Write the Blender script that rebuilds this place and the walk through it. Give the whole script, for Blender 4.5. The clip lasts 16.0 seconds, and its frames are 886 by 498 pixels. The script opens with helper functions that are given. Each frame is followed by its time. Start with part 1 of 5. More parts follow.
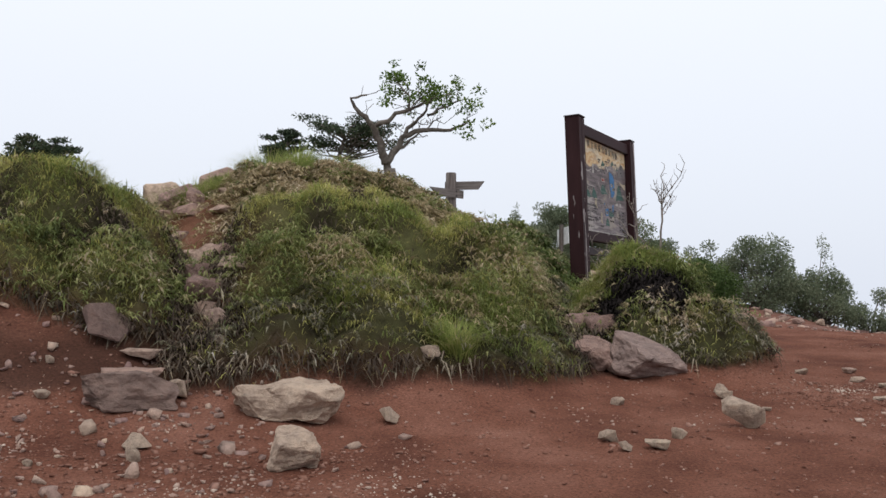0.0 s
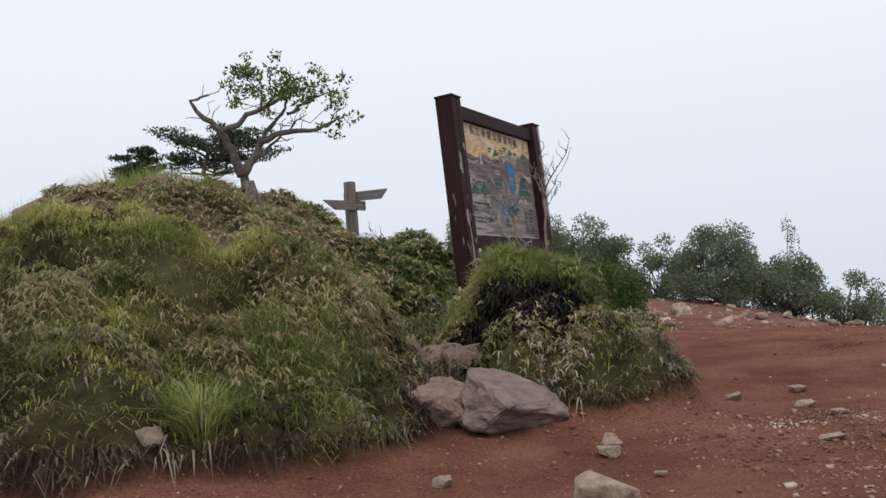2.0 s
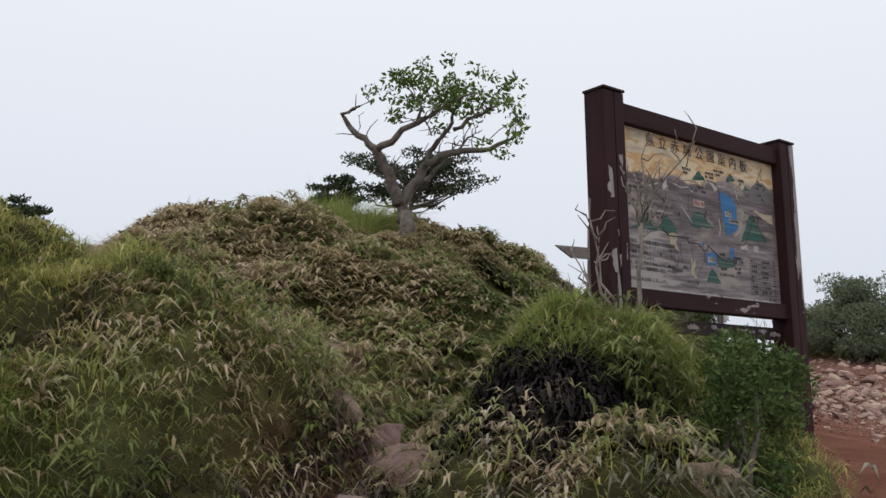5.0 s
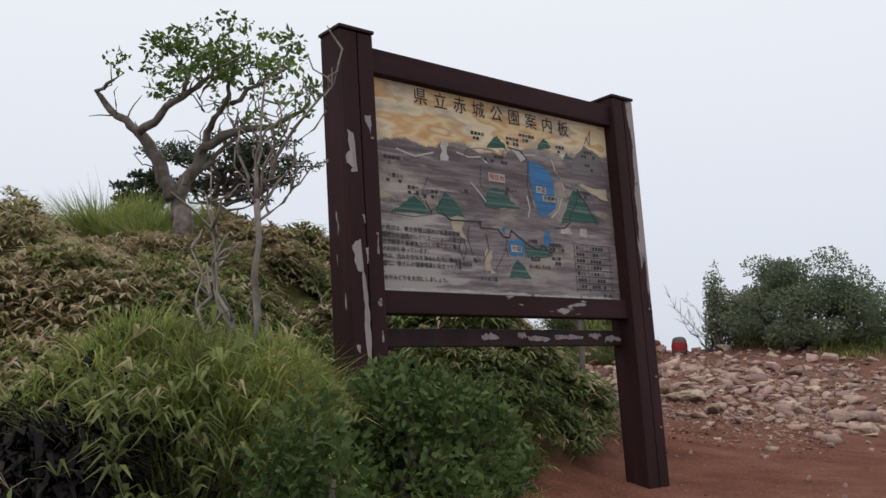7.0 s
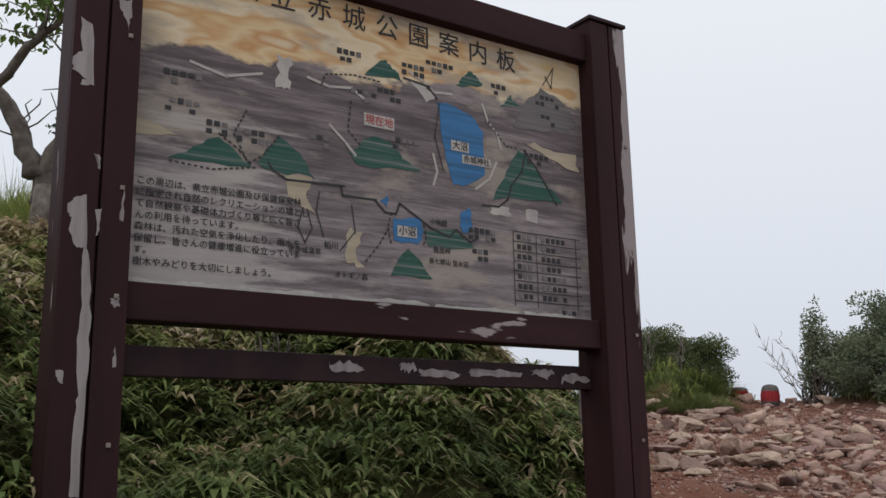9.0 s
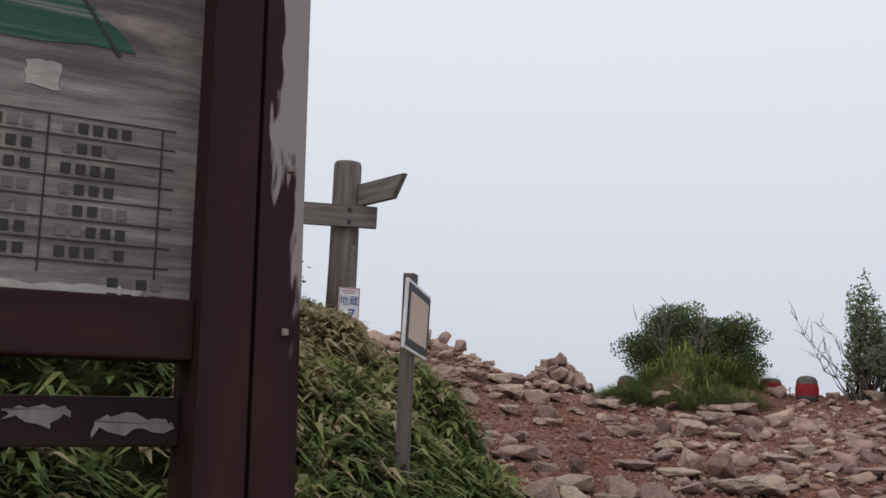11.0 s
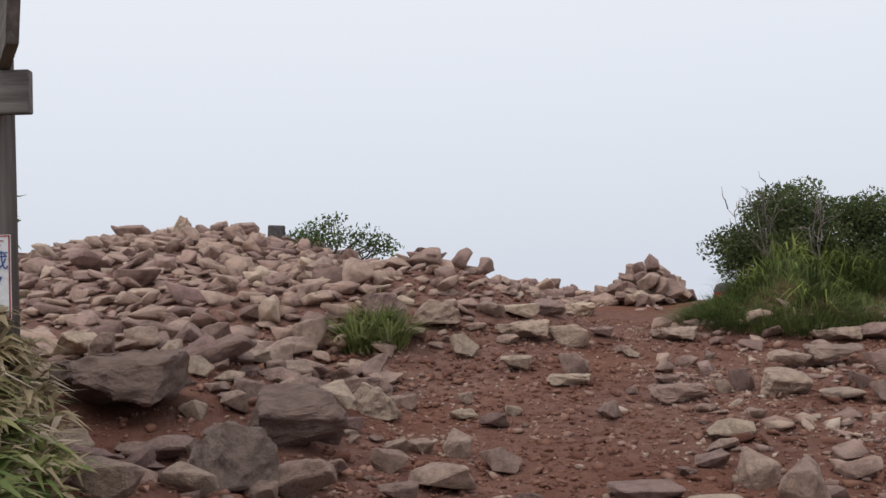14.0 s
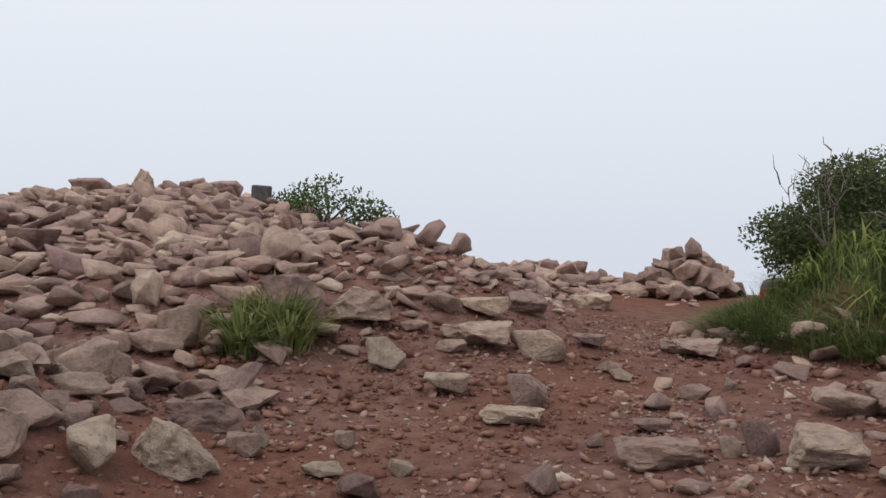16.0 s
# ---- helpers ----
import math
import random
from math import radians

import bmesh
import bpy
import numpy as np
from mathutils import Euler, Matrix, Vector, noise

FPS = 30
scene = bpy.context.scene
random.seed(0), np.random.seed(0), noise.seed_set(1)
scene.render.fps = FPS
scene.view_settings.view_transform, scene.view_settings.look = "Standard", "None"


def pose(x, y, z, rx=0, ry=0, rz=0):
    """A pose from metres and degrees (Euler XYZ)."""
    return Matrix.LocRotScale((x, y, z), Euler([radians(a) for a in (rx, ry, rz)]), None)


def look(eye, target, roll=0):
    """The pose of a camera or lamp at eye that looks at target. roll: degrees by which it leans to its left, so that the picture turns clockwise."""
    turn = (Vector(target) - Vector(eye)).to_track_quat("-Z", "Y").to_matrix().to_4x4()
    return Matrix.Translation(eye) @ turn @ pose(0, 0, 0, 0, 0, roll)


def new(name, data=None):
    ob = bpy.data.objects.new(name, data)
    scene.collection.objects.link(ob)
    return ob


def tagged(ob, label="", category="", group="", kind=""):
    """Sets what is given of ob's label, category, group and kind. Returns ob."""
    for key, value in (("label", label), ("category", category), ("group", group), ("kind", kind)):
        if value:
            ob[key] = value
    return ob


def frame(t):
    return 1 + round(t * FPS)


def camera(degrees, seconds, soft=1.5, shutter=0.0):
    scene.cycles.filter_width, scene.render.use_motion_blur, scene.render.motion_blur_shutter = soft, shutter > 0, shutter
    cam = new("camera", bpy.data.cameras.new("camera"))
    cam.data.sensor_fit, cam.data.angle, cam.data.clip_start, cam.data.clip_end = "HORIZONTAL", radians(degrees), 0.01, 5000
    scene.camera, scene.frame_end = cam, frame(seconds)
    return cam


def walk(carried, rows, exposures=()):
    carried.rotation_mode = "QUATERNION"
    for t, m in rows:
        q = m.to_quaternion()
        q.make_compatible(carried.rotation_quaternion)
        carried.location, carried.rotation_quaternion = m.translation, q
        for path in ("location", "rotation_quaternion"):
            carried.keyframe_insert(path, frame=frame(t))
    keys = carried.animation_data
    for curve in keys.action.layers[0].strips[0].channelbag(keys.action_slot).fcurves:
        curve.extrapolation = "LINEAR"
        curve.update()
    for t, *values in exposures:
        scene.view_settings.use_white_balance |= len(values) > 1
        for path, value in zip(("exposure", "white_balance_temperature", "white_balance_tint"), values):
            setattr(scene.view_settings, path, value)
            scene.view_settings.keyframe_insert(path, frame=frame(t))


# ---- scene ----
cam = camera(50.0, 16.0)
PATH = [
    (0, (0.909, 0.308, 1.873), (0.795, 2.302, 1.967), 1.0),
    (0.5, (1.038, 0.866, 1.909), (0.977, 2.862, 2.022), 2.6),
    (1, (1.343, 1.523, 1.951), (1.222, 3.517, 2.042), 1.0),
    (1.5, (1.728, 2.141, 1.979), (1.721, 4.138, 2.095), 0.9),
    (2, (2.167, 2.717, 1.976), (2.082, 4.711, 2.101), -4.0),
    (2.5, (2.525, 3.369, 1.954), (2.324, 5.358, 2.024), -1.5),
    (3, (2.903, 3.881, 1.933), (2.516, 5.838, 2.071), -0.1),
    (3.5, (3.153, 4.379, 1.927), (2.648, 6.311, 2.024), 1.7),
    (3.7, (3.253, 4.582, 1.956), (2.734, 6.509, 2.085), 2.4),
    (5.8, (4.451, 6.93, 2.039), (3.404, 8.606, 2.349), 0.7),
    (6, (4.525, 7.145, 2.061), (3.553, 8.872, 2.332), 1.6),
    (6.5, (4.641, 7.683, 2.106), (3.81, 9.472, 2.437), -1.1),
    (7, (4.65, 8.282, 2.233), (3.799, 10.071, 2.509), -1.2),
    (7.5, (4.601, 8.878, 2.338), (3.769, 10.675, 2.621), -1.5),
    (8, (4.579, 9.509, 2.369), (3.608, 11.225, 2.706), -1.4),
    (8.5, (4.585, 10.13, 2.334), (3.531, 11.772, 2.772), 1.3),
    (9, (4.666, 10.787, 2.305), (3.611, 12.449, 2.66), 1.2),
    (9.5, (4.696, 11.397, 2.279), (3.556, 13.01, 2.592), 3.0),
    (10, (4.706, 12.075, 2.345), (3.666, 13.758, 2.638), 5.0),
    (10.2, (4.747, 12.372, 2.386), (3.683, 14.037, 2.698), 4.5),
    (12.3, (4.215, 15.3, 2.86), (2.899, 16.8, 2.996), -0.3),
    (12.5, (4.201, 15.548, 2.864), (2.88, 17.046, 2.98), -1.5),
    (13, (4.072, 16.088, 2.92), (2.672, 17.514, 3.014), -2.7),
    (13.5, (3.89, 16.653, 2.979), (2.51, 18.1, 3.048), -1.8),
    (14, (3.645, 17.254, 3.05), (2.217, 18.652, 3.127), -2.0),
    (14.5, (3.42, 17.771, 3.098), (2.059, 19.235, 3.159), 0.7),
    (15, (3.23, 18.371, 3.08), (1.809, 19.777, 3.152), 0.8),
    (15.5, (2.895, 18.952, 3.119), (1.416, 20.295, 3.221), 0.1),
    (16, (2.696, 19.496, 3.126), (1.165, 20.782, 3.145), 0.7),
]
walk(cam, [(t, look(eye, target, roll)) for t, eye, target, roll in PATH], [(0, 0.2), (0.5, 0.12), (1.5, 0.13), (3.5, 0.02), (8.5, 0.0), (10, -0.17), (12.5, 0.02), (14.5, 0.0), (15.5, -0.03), (16, 0.04)])

# ---- light: bright fog, overcast ----
world = bpy.data.worlds.new("fog_sky")
scene.world = world
world.use_nodes = True
wn, wl = world.node_tree.nodes, world.node_tree.links
wbg = wn["Background"]
sky = wn.new("ShaderNodeTexSky")
sky.sky_type, sky.sun_disc = "NISHITA", False
sky.sun_elevation, sky.sun_rotation = radians(58), radians(200)
sky.air_density, sky.dust_density = 1.0, 6.0
skys = wn.new("ShaderNodeVectorMath"); skys.operation = "SCALE"; skys.inputs["Scale"].default_value = 0.10
fogmix = wn.new("ShaderNodeMix"); fogmix.data_type = "RGBA"
fogmix.inputs["Factor"].default_value = 0.88
wl.new(sky.outputs[0], skys.inputs[0])
wl.new(skys.outputs[0], fogmix.inputs["A"])
wco = wn.new("ShaderNodeTexCoord")
wsep = wn.new("ShaderNodeSeparateXYZ")
wramp = wn.new("ShaderNodeValToRGB")
wl.new(wco.outputs["Generated"], wsep.inputs[0])
wl.new(wsep.outputs["Z"], wramp.inputs[0])
wramp.color_ramp.elements[0].position, wramp.color_ramp.elements[0].color = 0.0, (0.74, 0.787, 0.886, 1)
wramp.color_ramp.elements[1].position, wramp.color_ramp.elements[1].color = 0.45, (0.955, 0.983, 1.033, 1)
wl.new(wramp.outputs[0], fogmix.inputs["B"])
wl.new(fogmix.outputs["Result"], wbg.inputs[0])
wbg.inputs[1].default_value = 1.0

sun = new("sun", bpy.data.lights.new("sun", "SUN"))
sun.data.energy, sun.data.angle, sun.data.color = 0.9, radians(35), (1.0, 0.98, 0.96)
sun.matrix_world = look((2, -4, 20), (0, 6, 0))

rng = np.random.default_rng(7)


# ---- materials ----
def mat(name, rough=0.8, metal=0.0):
    m = bpy.data.materials.new(name)
    m.use_nodes = True
    b = m.node_tree.nodes["Principled BSDF"]
    b.inputs["Roughness"].default_value, b.inputs["Metallic"].default_value = rough, metal
    return m, m.node_tree.nodes, m.node_tree.links, b


def noise_tex(n, l, scale, detail=4.0, coord="Object", rough=0.6, stretch=None):
    co = n.new("ShaderNodeTexCoord")
    t = n.new("ShaderNodeTexNoise")
    t.inputs["Scale"].default_value, t.inputs["Detail"].default_value, t.inputs["Roughness"].default_value = scale, detail, rough
    if stretch:
        mp = n.new("ShaderNodeMapping")
        mp.inputs["Scale"].default_value = stretch
        l.new(co.outputs[coord], mp.inputs[0])
        l.new(mp.outputs[0], t.inputs["Vector"])
    else:
        l.new(co.outputs[coord], t.inputs["Vector"])
    return t.outputs["Fac"]


def ramp(n, l, fac, stops):
    r = n.new("ShaderNodeValToRGB")
    e = r.color_ramp.elements
    e[0].position, e[0].color = stops[0][0], (*stops[0][1], 1)
    e[1].position, e[1].color = stops[-1][0], (*stops[-1][1], 1)
    for p, c in stops[1:-1]:
        k = e.new(p)
        k.color = (*c, 1)
    l.new(fac, r.inputs[0])
    return r.outputs[0]


def mix(n, l, fac, a, b, blend="MIX"):
    m = n.new("ShaderNodeMix")
    m.data_type, m.blend_type = "RGBA", blend
    for slot, v in (("Factor", fac), ("A", a), ("B", b)):
        if isinstance(v, (int, float)):
            m.inputs[slot].default_value = v
        elif isinstance(v, tuple):
            m.inputs[slot].default_value = (*v, 1)
        else:
            l.new(v, m.inputs[slot])
    return m.outputs["Result"]


def bump(n, l, bsdf, height, strength=0.4, dist=0.01):
    b = n.new("ShaderNodeBump")
    b.inputs["Strength"].default_value, b.inputs["Distance"].default_value = strength, dist
    l.new(height, b.inputs["Height"])
    l.new(b.outputs[0], bsdf.inputs["Normal"])


def speckled(name, stops, scale, rough=0.85, bump_scale=60, bump_amount=0.4, dist=0.01, stretch=None, extra=None, coord="Object"):
    m, n, l, b = mat(name, rough)
    c = ramp(n, l, noise_tex(n, l, scale, 6, coord=coord, stretch=stretch), stops)
    if extra:
        c = mix(n, l, ramp(n, l, noise_tex(n, l, extra[0], 5, coord=coord, stretch=stretch), [(extra[1], (0, 0, 0)), (extra[2], (1, 1, 1))]), c, extra[3])
    l.new(c, b.inputs["Base Color"])
    b.inputs["Specular IOR Level"].default_value = 0.3
    bump(n, l, b, noise_tex(n, l, bump_scale, 6, coord=coord, stretch=stretch), bump_amount, dist)
    return m


def island_mat(name, stops, rough=0.6, translucent=0.0):
    m, n, l, b = mat(name, rough)
    g = n.new("ShaderNodeNewGeometry")
    patch = n.new("ShaderNodeMath"); patch.operation = "MULTIPLY_ADD"
    l.new(noise_tex(n, l, 1.7, 4), patch.inputs[0]); patch.inputs[1].default_value, patch.inputs[2].default_value = 2.0, -1.0
    rnd = n.new("ShaderNodeMath"); rnd.operation = "MULTIPLY_ADD"; rnd.use_clamp = True
    l.new(g.outputs["Random Per Island"], rnd.inputs[0]); rnd.inputs[1].default_value = 0.6
    off = n.new("ShaderNodeMath"); off.operation = "ADD"; off.inputs[1].default_value = 0.2
    l.new(patch.outputs[0], off.inputs[0]); l.new(off.outputs[0], rnd.inputs[2])
    c = ramp(n, l, rnd.outputs[0], stops)
    l.new(c, b.inputs["Base Color"])
    b.inputs["Specular IOR Level"].default_value = 0.08
    if translucent:
        thin = n.new("ShaderNodeBsdfTranslucent")
        l.new(c, thin.inputs["Color"])
        both = n.new("ShaderNodeMixShader"); both.inputs[0].default_value = translucent
        l.new(b.outputs[0], both.inputs[1]); l.new(thin.outputs[0], both.inputs[2])
        l.new(both.outputs[0], n["Material Output"].inputs["Surface"])
    return m


def plain(name, colour, rough=0.7):
    m, n, l, b = mat(name, rough)
    c = mix(n, l, noise_tex(n, l, 25, 4), tuple(v * 0.8 for v in colour), tuple(min(1, v * 1.15) for v in colour))
    l.new(c, b.inputs["Base Color"])
    return m


def ground_material():
    m, n, l, b = mat("earth_and_turf", 0.95)
    at = n.new("ShaderNodeAttribute"); at.attribute_name = "turf"
    st = n.new("ShaderNodeAttribute"); st.attribute_name = "stony"
    dirt = ramp(n, l, noise_tex(n, l, 1.3, 8), [(0.25, (0.085, 0.034, 0.024)), (0.5, (0.165, 0.071, 0.048)), (0.78, (0.25, 0.122, 0.088))])
    fine = ramp(n, l, noise_tex(n, l, 55, 6, rough=0.75), [(0.32, (0.28, 0.25, 0.24)), (0.48, (0.95, 0.95, 0.95)), (0.6, (1.25, 1.22, 1.2)), (0.67, (2.1, 2.15, 2.2))])
    dirt = mix(n, l, 0.8, dirt, fine, "MULTIPLY")
    grit = ramp(n, l, noise_tex(n, l, 9, 6), [(0.35, (0.135, 0.067, 0.053)), (0.7, (0.26, 0.155, 0.125))])
    dirt = mix(n, l, st.outputs["Fac"], dirt, grit)
    turf = ramp(n, l, noise_tex(n, l, 5, 6), [(0.3, (0.05, 0.043, 0.024)), (0.5, (0.10, 0.098, 0.042)), (0.75, (0.165, 0.17, 0.065))])
    c = mix(n, l, at.outputs["Fac"], dirt, turf)
    # black soil of the small bank, plus shade painted under turf edges
    pe = n.new("ShaderNodeAttribute"); pe.attribute_name = "peat_shade"
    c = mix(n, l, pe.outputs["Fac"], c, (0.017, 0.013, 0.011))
    l.new(c, b.inputs["Base Color"])
    b.inputs["Specular IOR Level"].default_value = 0.04
    bump(n, l, b, noise_tex(n, l, 38, 8, rough=0.7), 0.9, 0.025)
    return m


def rock_material(name="weathered_stone", pale=0.0, toward=(0.60, 0.48, 0.37)):
    m, n, l, b = mat(name, 0.9)
    info = n.new("ShaderNodeObjectInfo")
    isl = n.new("ShaderNodeNewGeometry")
    add = n.new("ShaderNodeMath"); add.operation = "ADD"
    l.new(info.outputs["Random"], add.inputs[0]); l.new(isl.outputs["Random Per Island"], add.inputs[1])
    fr = n.new("ShaderNodeMath"); fr.operation = "FRACT"
    l.new(add.outputs[0], fr.inputs[0])
    tone = ramp(n, l, fr.outputs[0], [(0, (0.251, 0.158, 0.14)), (0.25, (0.422, 0.287, 0.238)), (0.5, (0.513, 0.369, 0.299)), (0.72, (0.308, 0.193, 0.181)), (0.85, (0.638, 0.491, 0.38)), (0.93, (0.353, 0.24, 0.213)), (1, (0.467, 0.314, 0.267))])
    tone = mix(n, l, pale, tone, toward)
    stain = ramp(n, l, noise_tex(n, l, 5, 8, rough=0.7), [(0.3, (0.5, 0.46, 0.44)), (0.5, (0.95, 0.93, 0.9)), (0.72, (1.25, 1.2, 1.12))])
    c = mix(n, l, 1.0, tone, stain, "MULTIPLY")
    lichen = ramp(n, l, noise_tex(n, l, 14, 6), [(0.6, (0, 0, 0)), (0.7, (0.5, 0.5, 0.5))])
    c = mix(n, l, lichen, c, (0.13, 0.12, 0.10))
    l.new(c, b.inputs["Base Color"])
    bump(n, l, b, noise_tex(n, l, 16, 10, rough=0.72), 0.9, 0.05)
    return m


M_GROUND = ground_material()
M_GRAVEL = island_mat("path_gravel", [(0, (0.12, 0.055, 0.04)), (0.45, (0.21, 0.105, 0.075)), (0.7, (0.27, 0.15, 0.115)), (0.86, (0.36, 0.25, 0.20)), (1, (0.5, 0.40, 0.33))], 0.9)
M_ROCK = rock_material()
M_BEIGEROCK = rock_material("beige_grey_stone", 0.3)
M_DARKROCK = rock_material("dark_brown_stone", 0.72, (0.15, 0.10, 0.088))
M_GREYROCK = rock_material("grey_boulder_stone", 0.6, (0.25, 0.20, 0.175))
M_CREAM = rock_material("cream_stone", 0.7)
M_GRASS = island_mat("green_grass", [(0, (0.19, 0.145, 0.08)), (0.25, (0.273, 0.242, 0.095)), (0.5, (0.428, 0.411, 0.131)), (0.78, (0.558, 0.532, 0.19)), (1, (0.63, 0.544, 0.321))], 0.6, 0.42)
M_SASA = island_mat("bamboo_grass", [(0, (0.2, 0.175, 0.09)), (0.35, (0.34, 0.28, 0.156)), (0.65, (0.45, 0.36, 0.228)), (0.85, (0.53, 0.43, 0.3)), (1, (0.6, 0.5, 0.396))], 0.65, 0.42)
M_TUFT = island_mat("fresh_green_grass", [(0, (0.134, 0.134, 0.056)), (0.4, (0.213, 0.269, 0.077)), (0.75, (0.347, 0.386, 0.119)), (0.92, (0.448, 0.431, 0.175)), (1, (0.515, 0.437, 0.25))], 0.6, 0.42)
M_TUFTD = island_mat("dark_green_grass", [(0, (0.07, 0.085, 0.035)), (0.4, (0.11, 0.15, 0.05)), (0.75, (0.17, 0.21, 0.07)), (1, (0.30, 0.28, 0.14))], 0.6, 0.3)
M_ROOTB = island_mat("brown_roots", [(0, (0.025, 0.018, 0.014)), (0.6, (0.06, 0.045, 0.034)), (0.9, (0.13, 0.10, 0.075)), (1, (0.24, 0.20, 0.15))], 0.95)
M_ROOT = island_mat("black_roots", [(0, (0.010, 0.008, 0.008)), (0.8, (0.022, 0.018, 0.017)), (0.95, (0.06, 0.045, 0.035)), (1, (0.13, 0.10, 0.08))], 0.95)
M_SASAG = island_mat("fresh_bamboo_grass", [(0, (0.085, 0.104, 0.042)), (0.4, (0.181, 0.212, 0.073)), (0.7, (0.287, 0.3, 0.115)), (0.88, (0.393, 0.362, 0.194)), (1, (0.489, 0.435, 0.316))], 0.6, 0.42)
M_SASAD = island_mat("dull_bamboo_grass", [(0, (0.05, 0.044, 0.031)), (0.35, (0.11, 0.105, 0.065)), (0.65, (0.209, 0.193, 0.13)), (0.85, (0.363, 0.33, 0.26)), (1, (0.506, 0.462, 0.416))], 0.75, 0.42)
M_LEAF = island_mat("broad_leaves", [(0, (0.05, 0.085, 0.022)), (0.6, (0.11, 0.17, 0.04)), (1, (0.21, 0.26, 0.075))], 0.45, 0.3)
M_NEEDLE = island_mat("dark_needles", [(0, (0.03, 0.042, 0.026)), (0.7, (0.055, 0.075, 0.042)), (1, (0.10, 0.10, 0.06))], 0.6)
M_BUSH = island_mat("bush_leaves", [(0, (0.056, 0.073, 0.033)), (0.6, (0.106, 0.131, 0.056)), (1, (0.188, 0.206, 0.094))], 0.75, 0.3)
# far bushes: fog haze put into the leaf colour as a paler grey-green
M_BUSHHAZE = island_mat("hazed_bush_leaves", [(0, (0.12, 0.148, 0.095)), (0.6, (0.175, 0.205, 0.13)), (1, (0.245, 0.265, 0.17))], 0.8, 0.45)
M_LEAFD = island_mat("dense_green_leaves", [(0, (0.04, 0.065, 0.022)), (0.6, (0.085, 0.125, 0.04)), (1, (0.16, 0.20, 0.075))], 0.6, 0.3)
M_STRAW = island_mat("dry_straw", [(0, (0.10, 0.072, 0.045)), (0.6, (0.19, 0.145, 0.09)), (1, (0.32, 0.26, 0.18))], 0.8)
M_BARK = speckled("grey_bark", [(0.3, (0.075, 0.06, 0.05)), (0.6, (0.17, 0.145, 0.125)), (0.8, (0.27, 0.24, 0.21))], 14, 0.9, 50, 0.6)
M_TWIG = speckled("pale_dead_wood", [(0.3, (0.12, 0.095, 0.08)), (0.7, (0.28, 0.24, 0.21))], 20, 0.9)
M_BROWN = speckled("peeling_brown_paint", [(0.3, (0.022, 0.010, 0.011)), (0.6, (0.036, 0.016, 0.017)), (0.8, (0.054, 0.025, 0.026))], 5, 0.62, 60, 0.3, 0.004, (1, 1, 0.18), (3.2, 0.585, 0.595, (0.27, 0.235, 0.23)))
M_BROWNR = speckled("peeling_brown_rail_paint", [(0.3, (0.022, 0.010, 0.011)), (0.6, (0.036, 0.016, 0.017)), (0.8, (0.054, 0.025, 0.026))], 5, 0.62, 60, 0.3, 0.004, (0.2, 1, 1), (4.0, 0.63, 0.64, (0.27, 0.235, 0.23)))
M_BAREWOOD = speckled("weathered_bare_wood", [(0.3, (0.17, 0.145, 0.14)), (0.55, (0.27, 0.24, 0.235)), (0.8, (0.36, 0.33, 0.32))], 9, 0.9, 60, 0.4, 0.003, (2, 1, 0.2))
M_BROWND = speckled("dark_brown_paint", [(0.3, (0.020, 0.011, 0.012)), (0.8, (0.042, 0.024, 0.024))], 5, 0.5, 60, 0.25, 0.004)
M_LOG = speckled("silvered_log", [(0.3, (0.085, 0.07, 0.065)), (0.55, (0.165, 0.14, 0.13)), (0.8, (0.25, 0.22, 0.205))], 7, 0.9, 40, 0.5, 0.008, (3, 3, 0.25), (1.5, 0.62, 0.72, (0.10, 0.08, 0.07)))
M_PLANK = speckled("silvered_plank", [(0.3, (0.11, 0.095, 0.088)), (0.55, (0.19, 0.165, 0.155)), (0.8, (0.27, 0.24, 0.225))], 9, 0.9, 40, 0.5, 0.006, (0.3, 4, 4))
M_WHITE = speckled("scuffed_white_board", [(0.3, (0.55, 0.55, 0.55)), (0.6, (0.75, 0.75, 0.76))], 6, 0.6)
M_BLACKTAPE = speckled("black_tape", [(0.3, (0.018, 0.018, 0.022)), (0.8, (0.04, 0.04, 0.05))], 12, 0.5)
M_BEIGE = speckled("faded_beige_notice", [(0.3, (0.50, 0.40, 0.32)), (0.7, (0.58, 0.47, 0.385))], 3, 0.7, 40, 0.05)
M_STATUE = speckled("grey_statue_stone", [(0.3, (0.06, 0.055, 0.055)), (0.7, (0.14, 0.125, 0.12))], 16, 0.9)
M_RED = speckled("red_cloth", [(0.3, (0.20, 0.016, 0.02)), (0.7, (0.32, 0.03, 0.035))], 20, 0.9)


for m in (M_BROWN, M_BROWNR, M_BROWND, M_LOG, M_PLANK):
    m.node_tree.nodes["Principled BSDF"].inputs["Specular IOR Level"].default_value = 0.08


# ---- building helpers ----
def fast_mesh(name, verts, tris, material, smooth=False):
    """A mesh from arrays of places and triangles."""
    me = bpy.data.meshes.new(name)
    verts, tris = np.asarray(verts, np.float32).reshape(-1, 3), np.asarray(tris, np.int32).reshape(-1, 3)
    me.vertices.add(len(verts)); me.vertices.foreach_set("co", verts.ravel())
    me.loops.add(tris.size); me.loops.foreach_set("vertex_index", tris.ravel())
    me.polygons.add(len(tris))
    me.polygons.foreach_set("loop_start", np.arange(0, tris.size, 3, dtype=np.int32))
    if smooth:
        me.polygons.foreach_set("use_smooth", np.ones(len(tris), bool))
    me.materials.append(material)
    me.update(calc_edges=True)
    return me


def part(name, bm, material, parent, label=""):
    me = bpy.data.meshes.new(name)
    bm.to_mesh(me); bm.free()
    me.materials.append(material)
    ob = new(name, me)
    ob.parent = parent
    return tagged(ob, label)


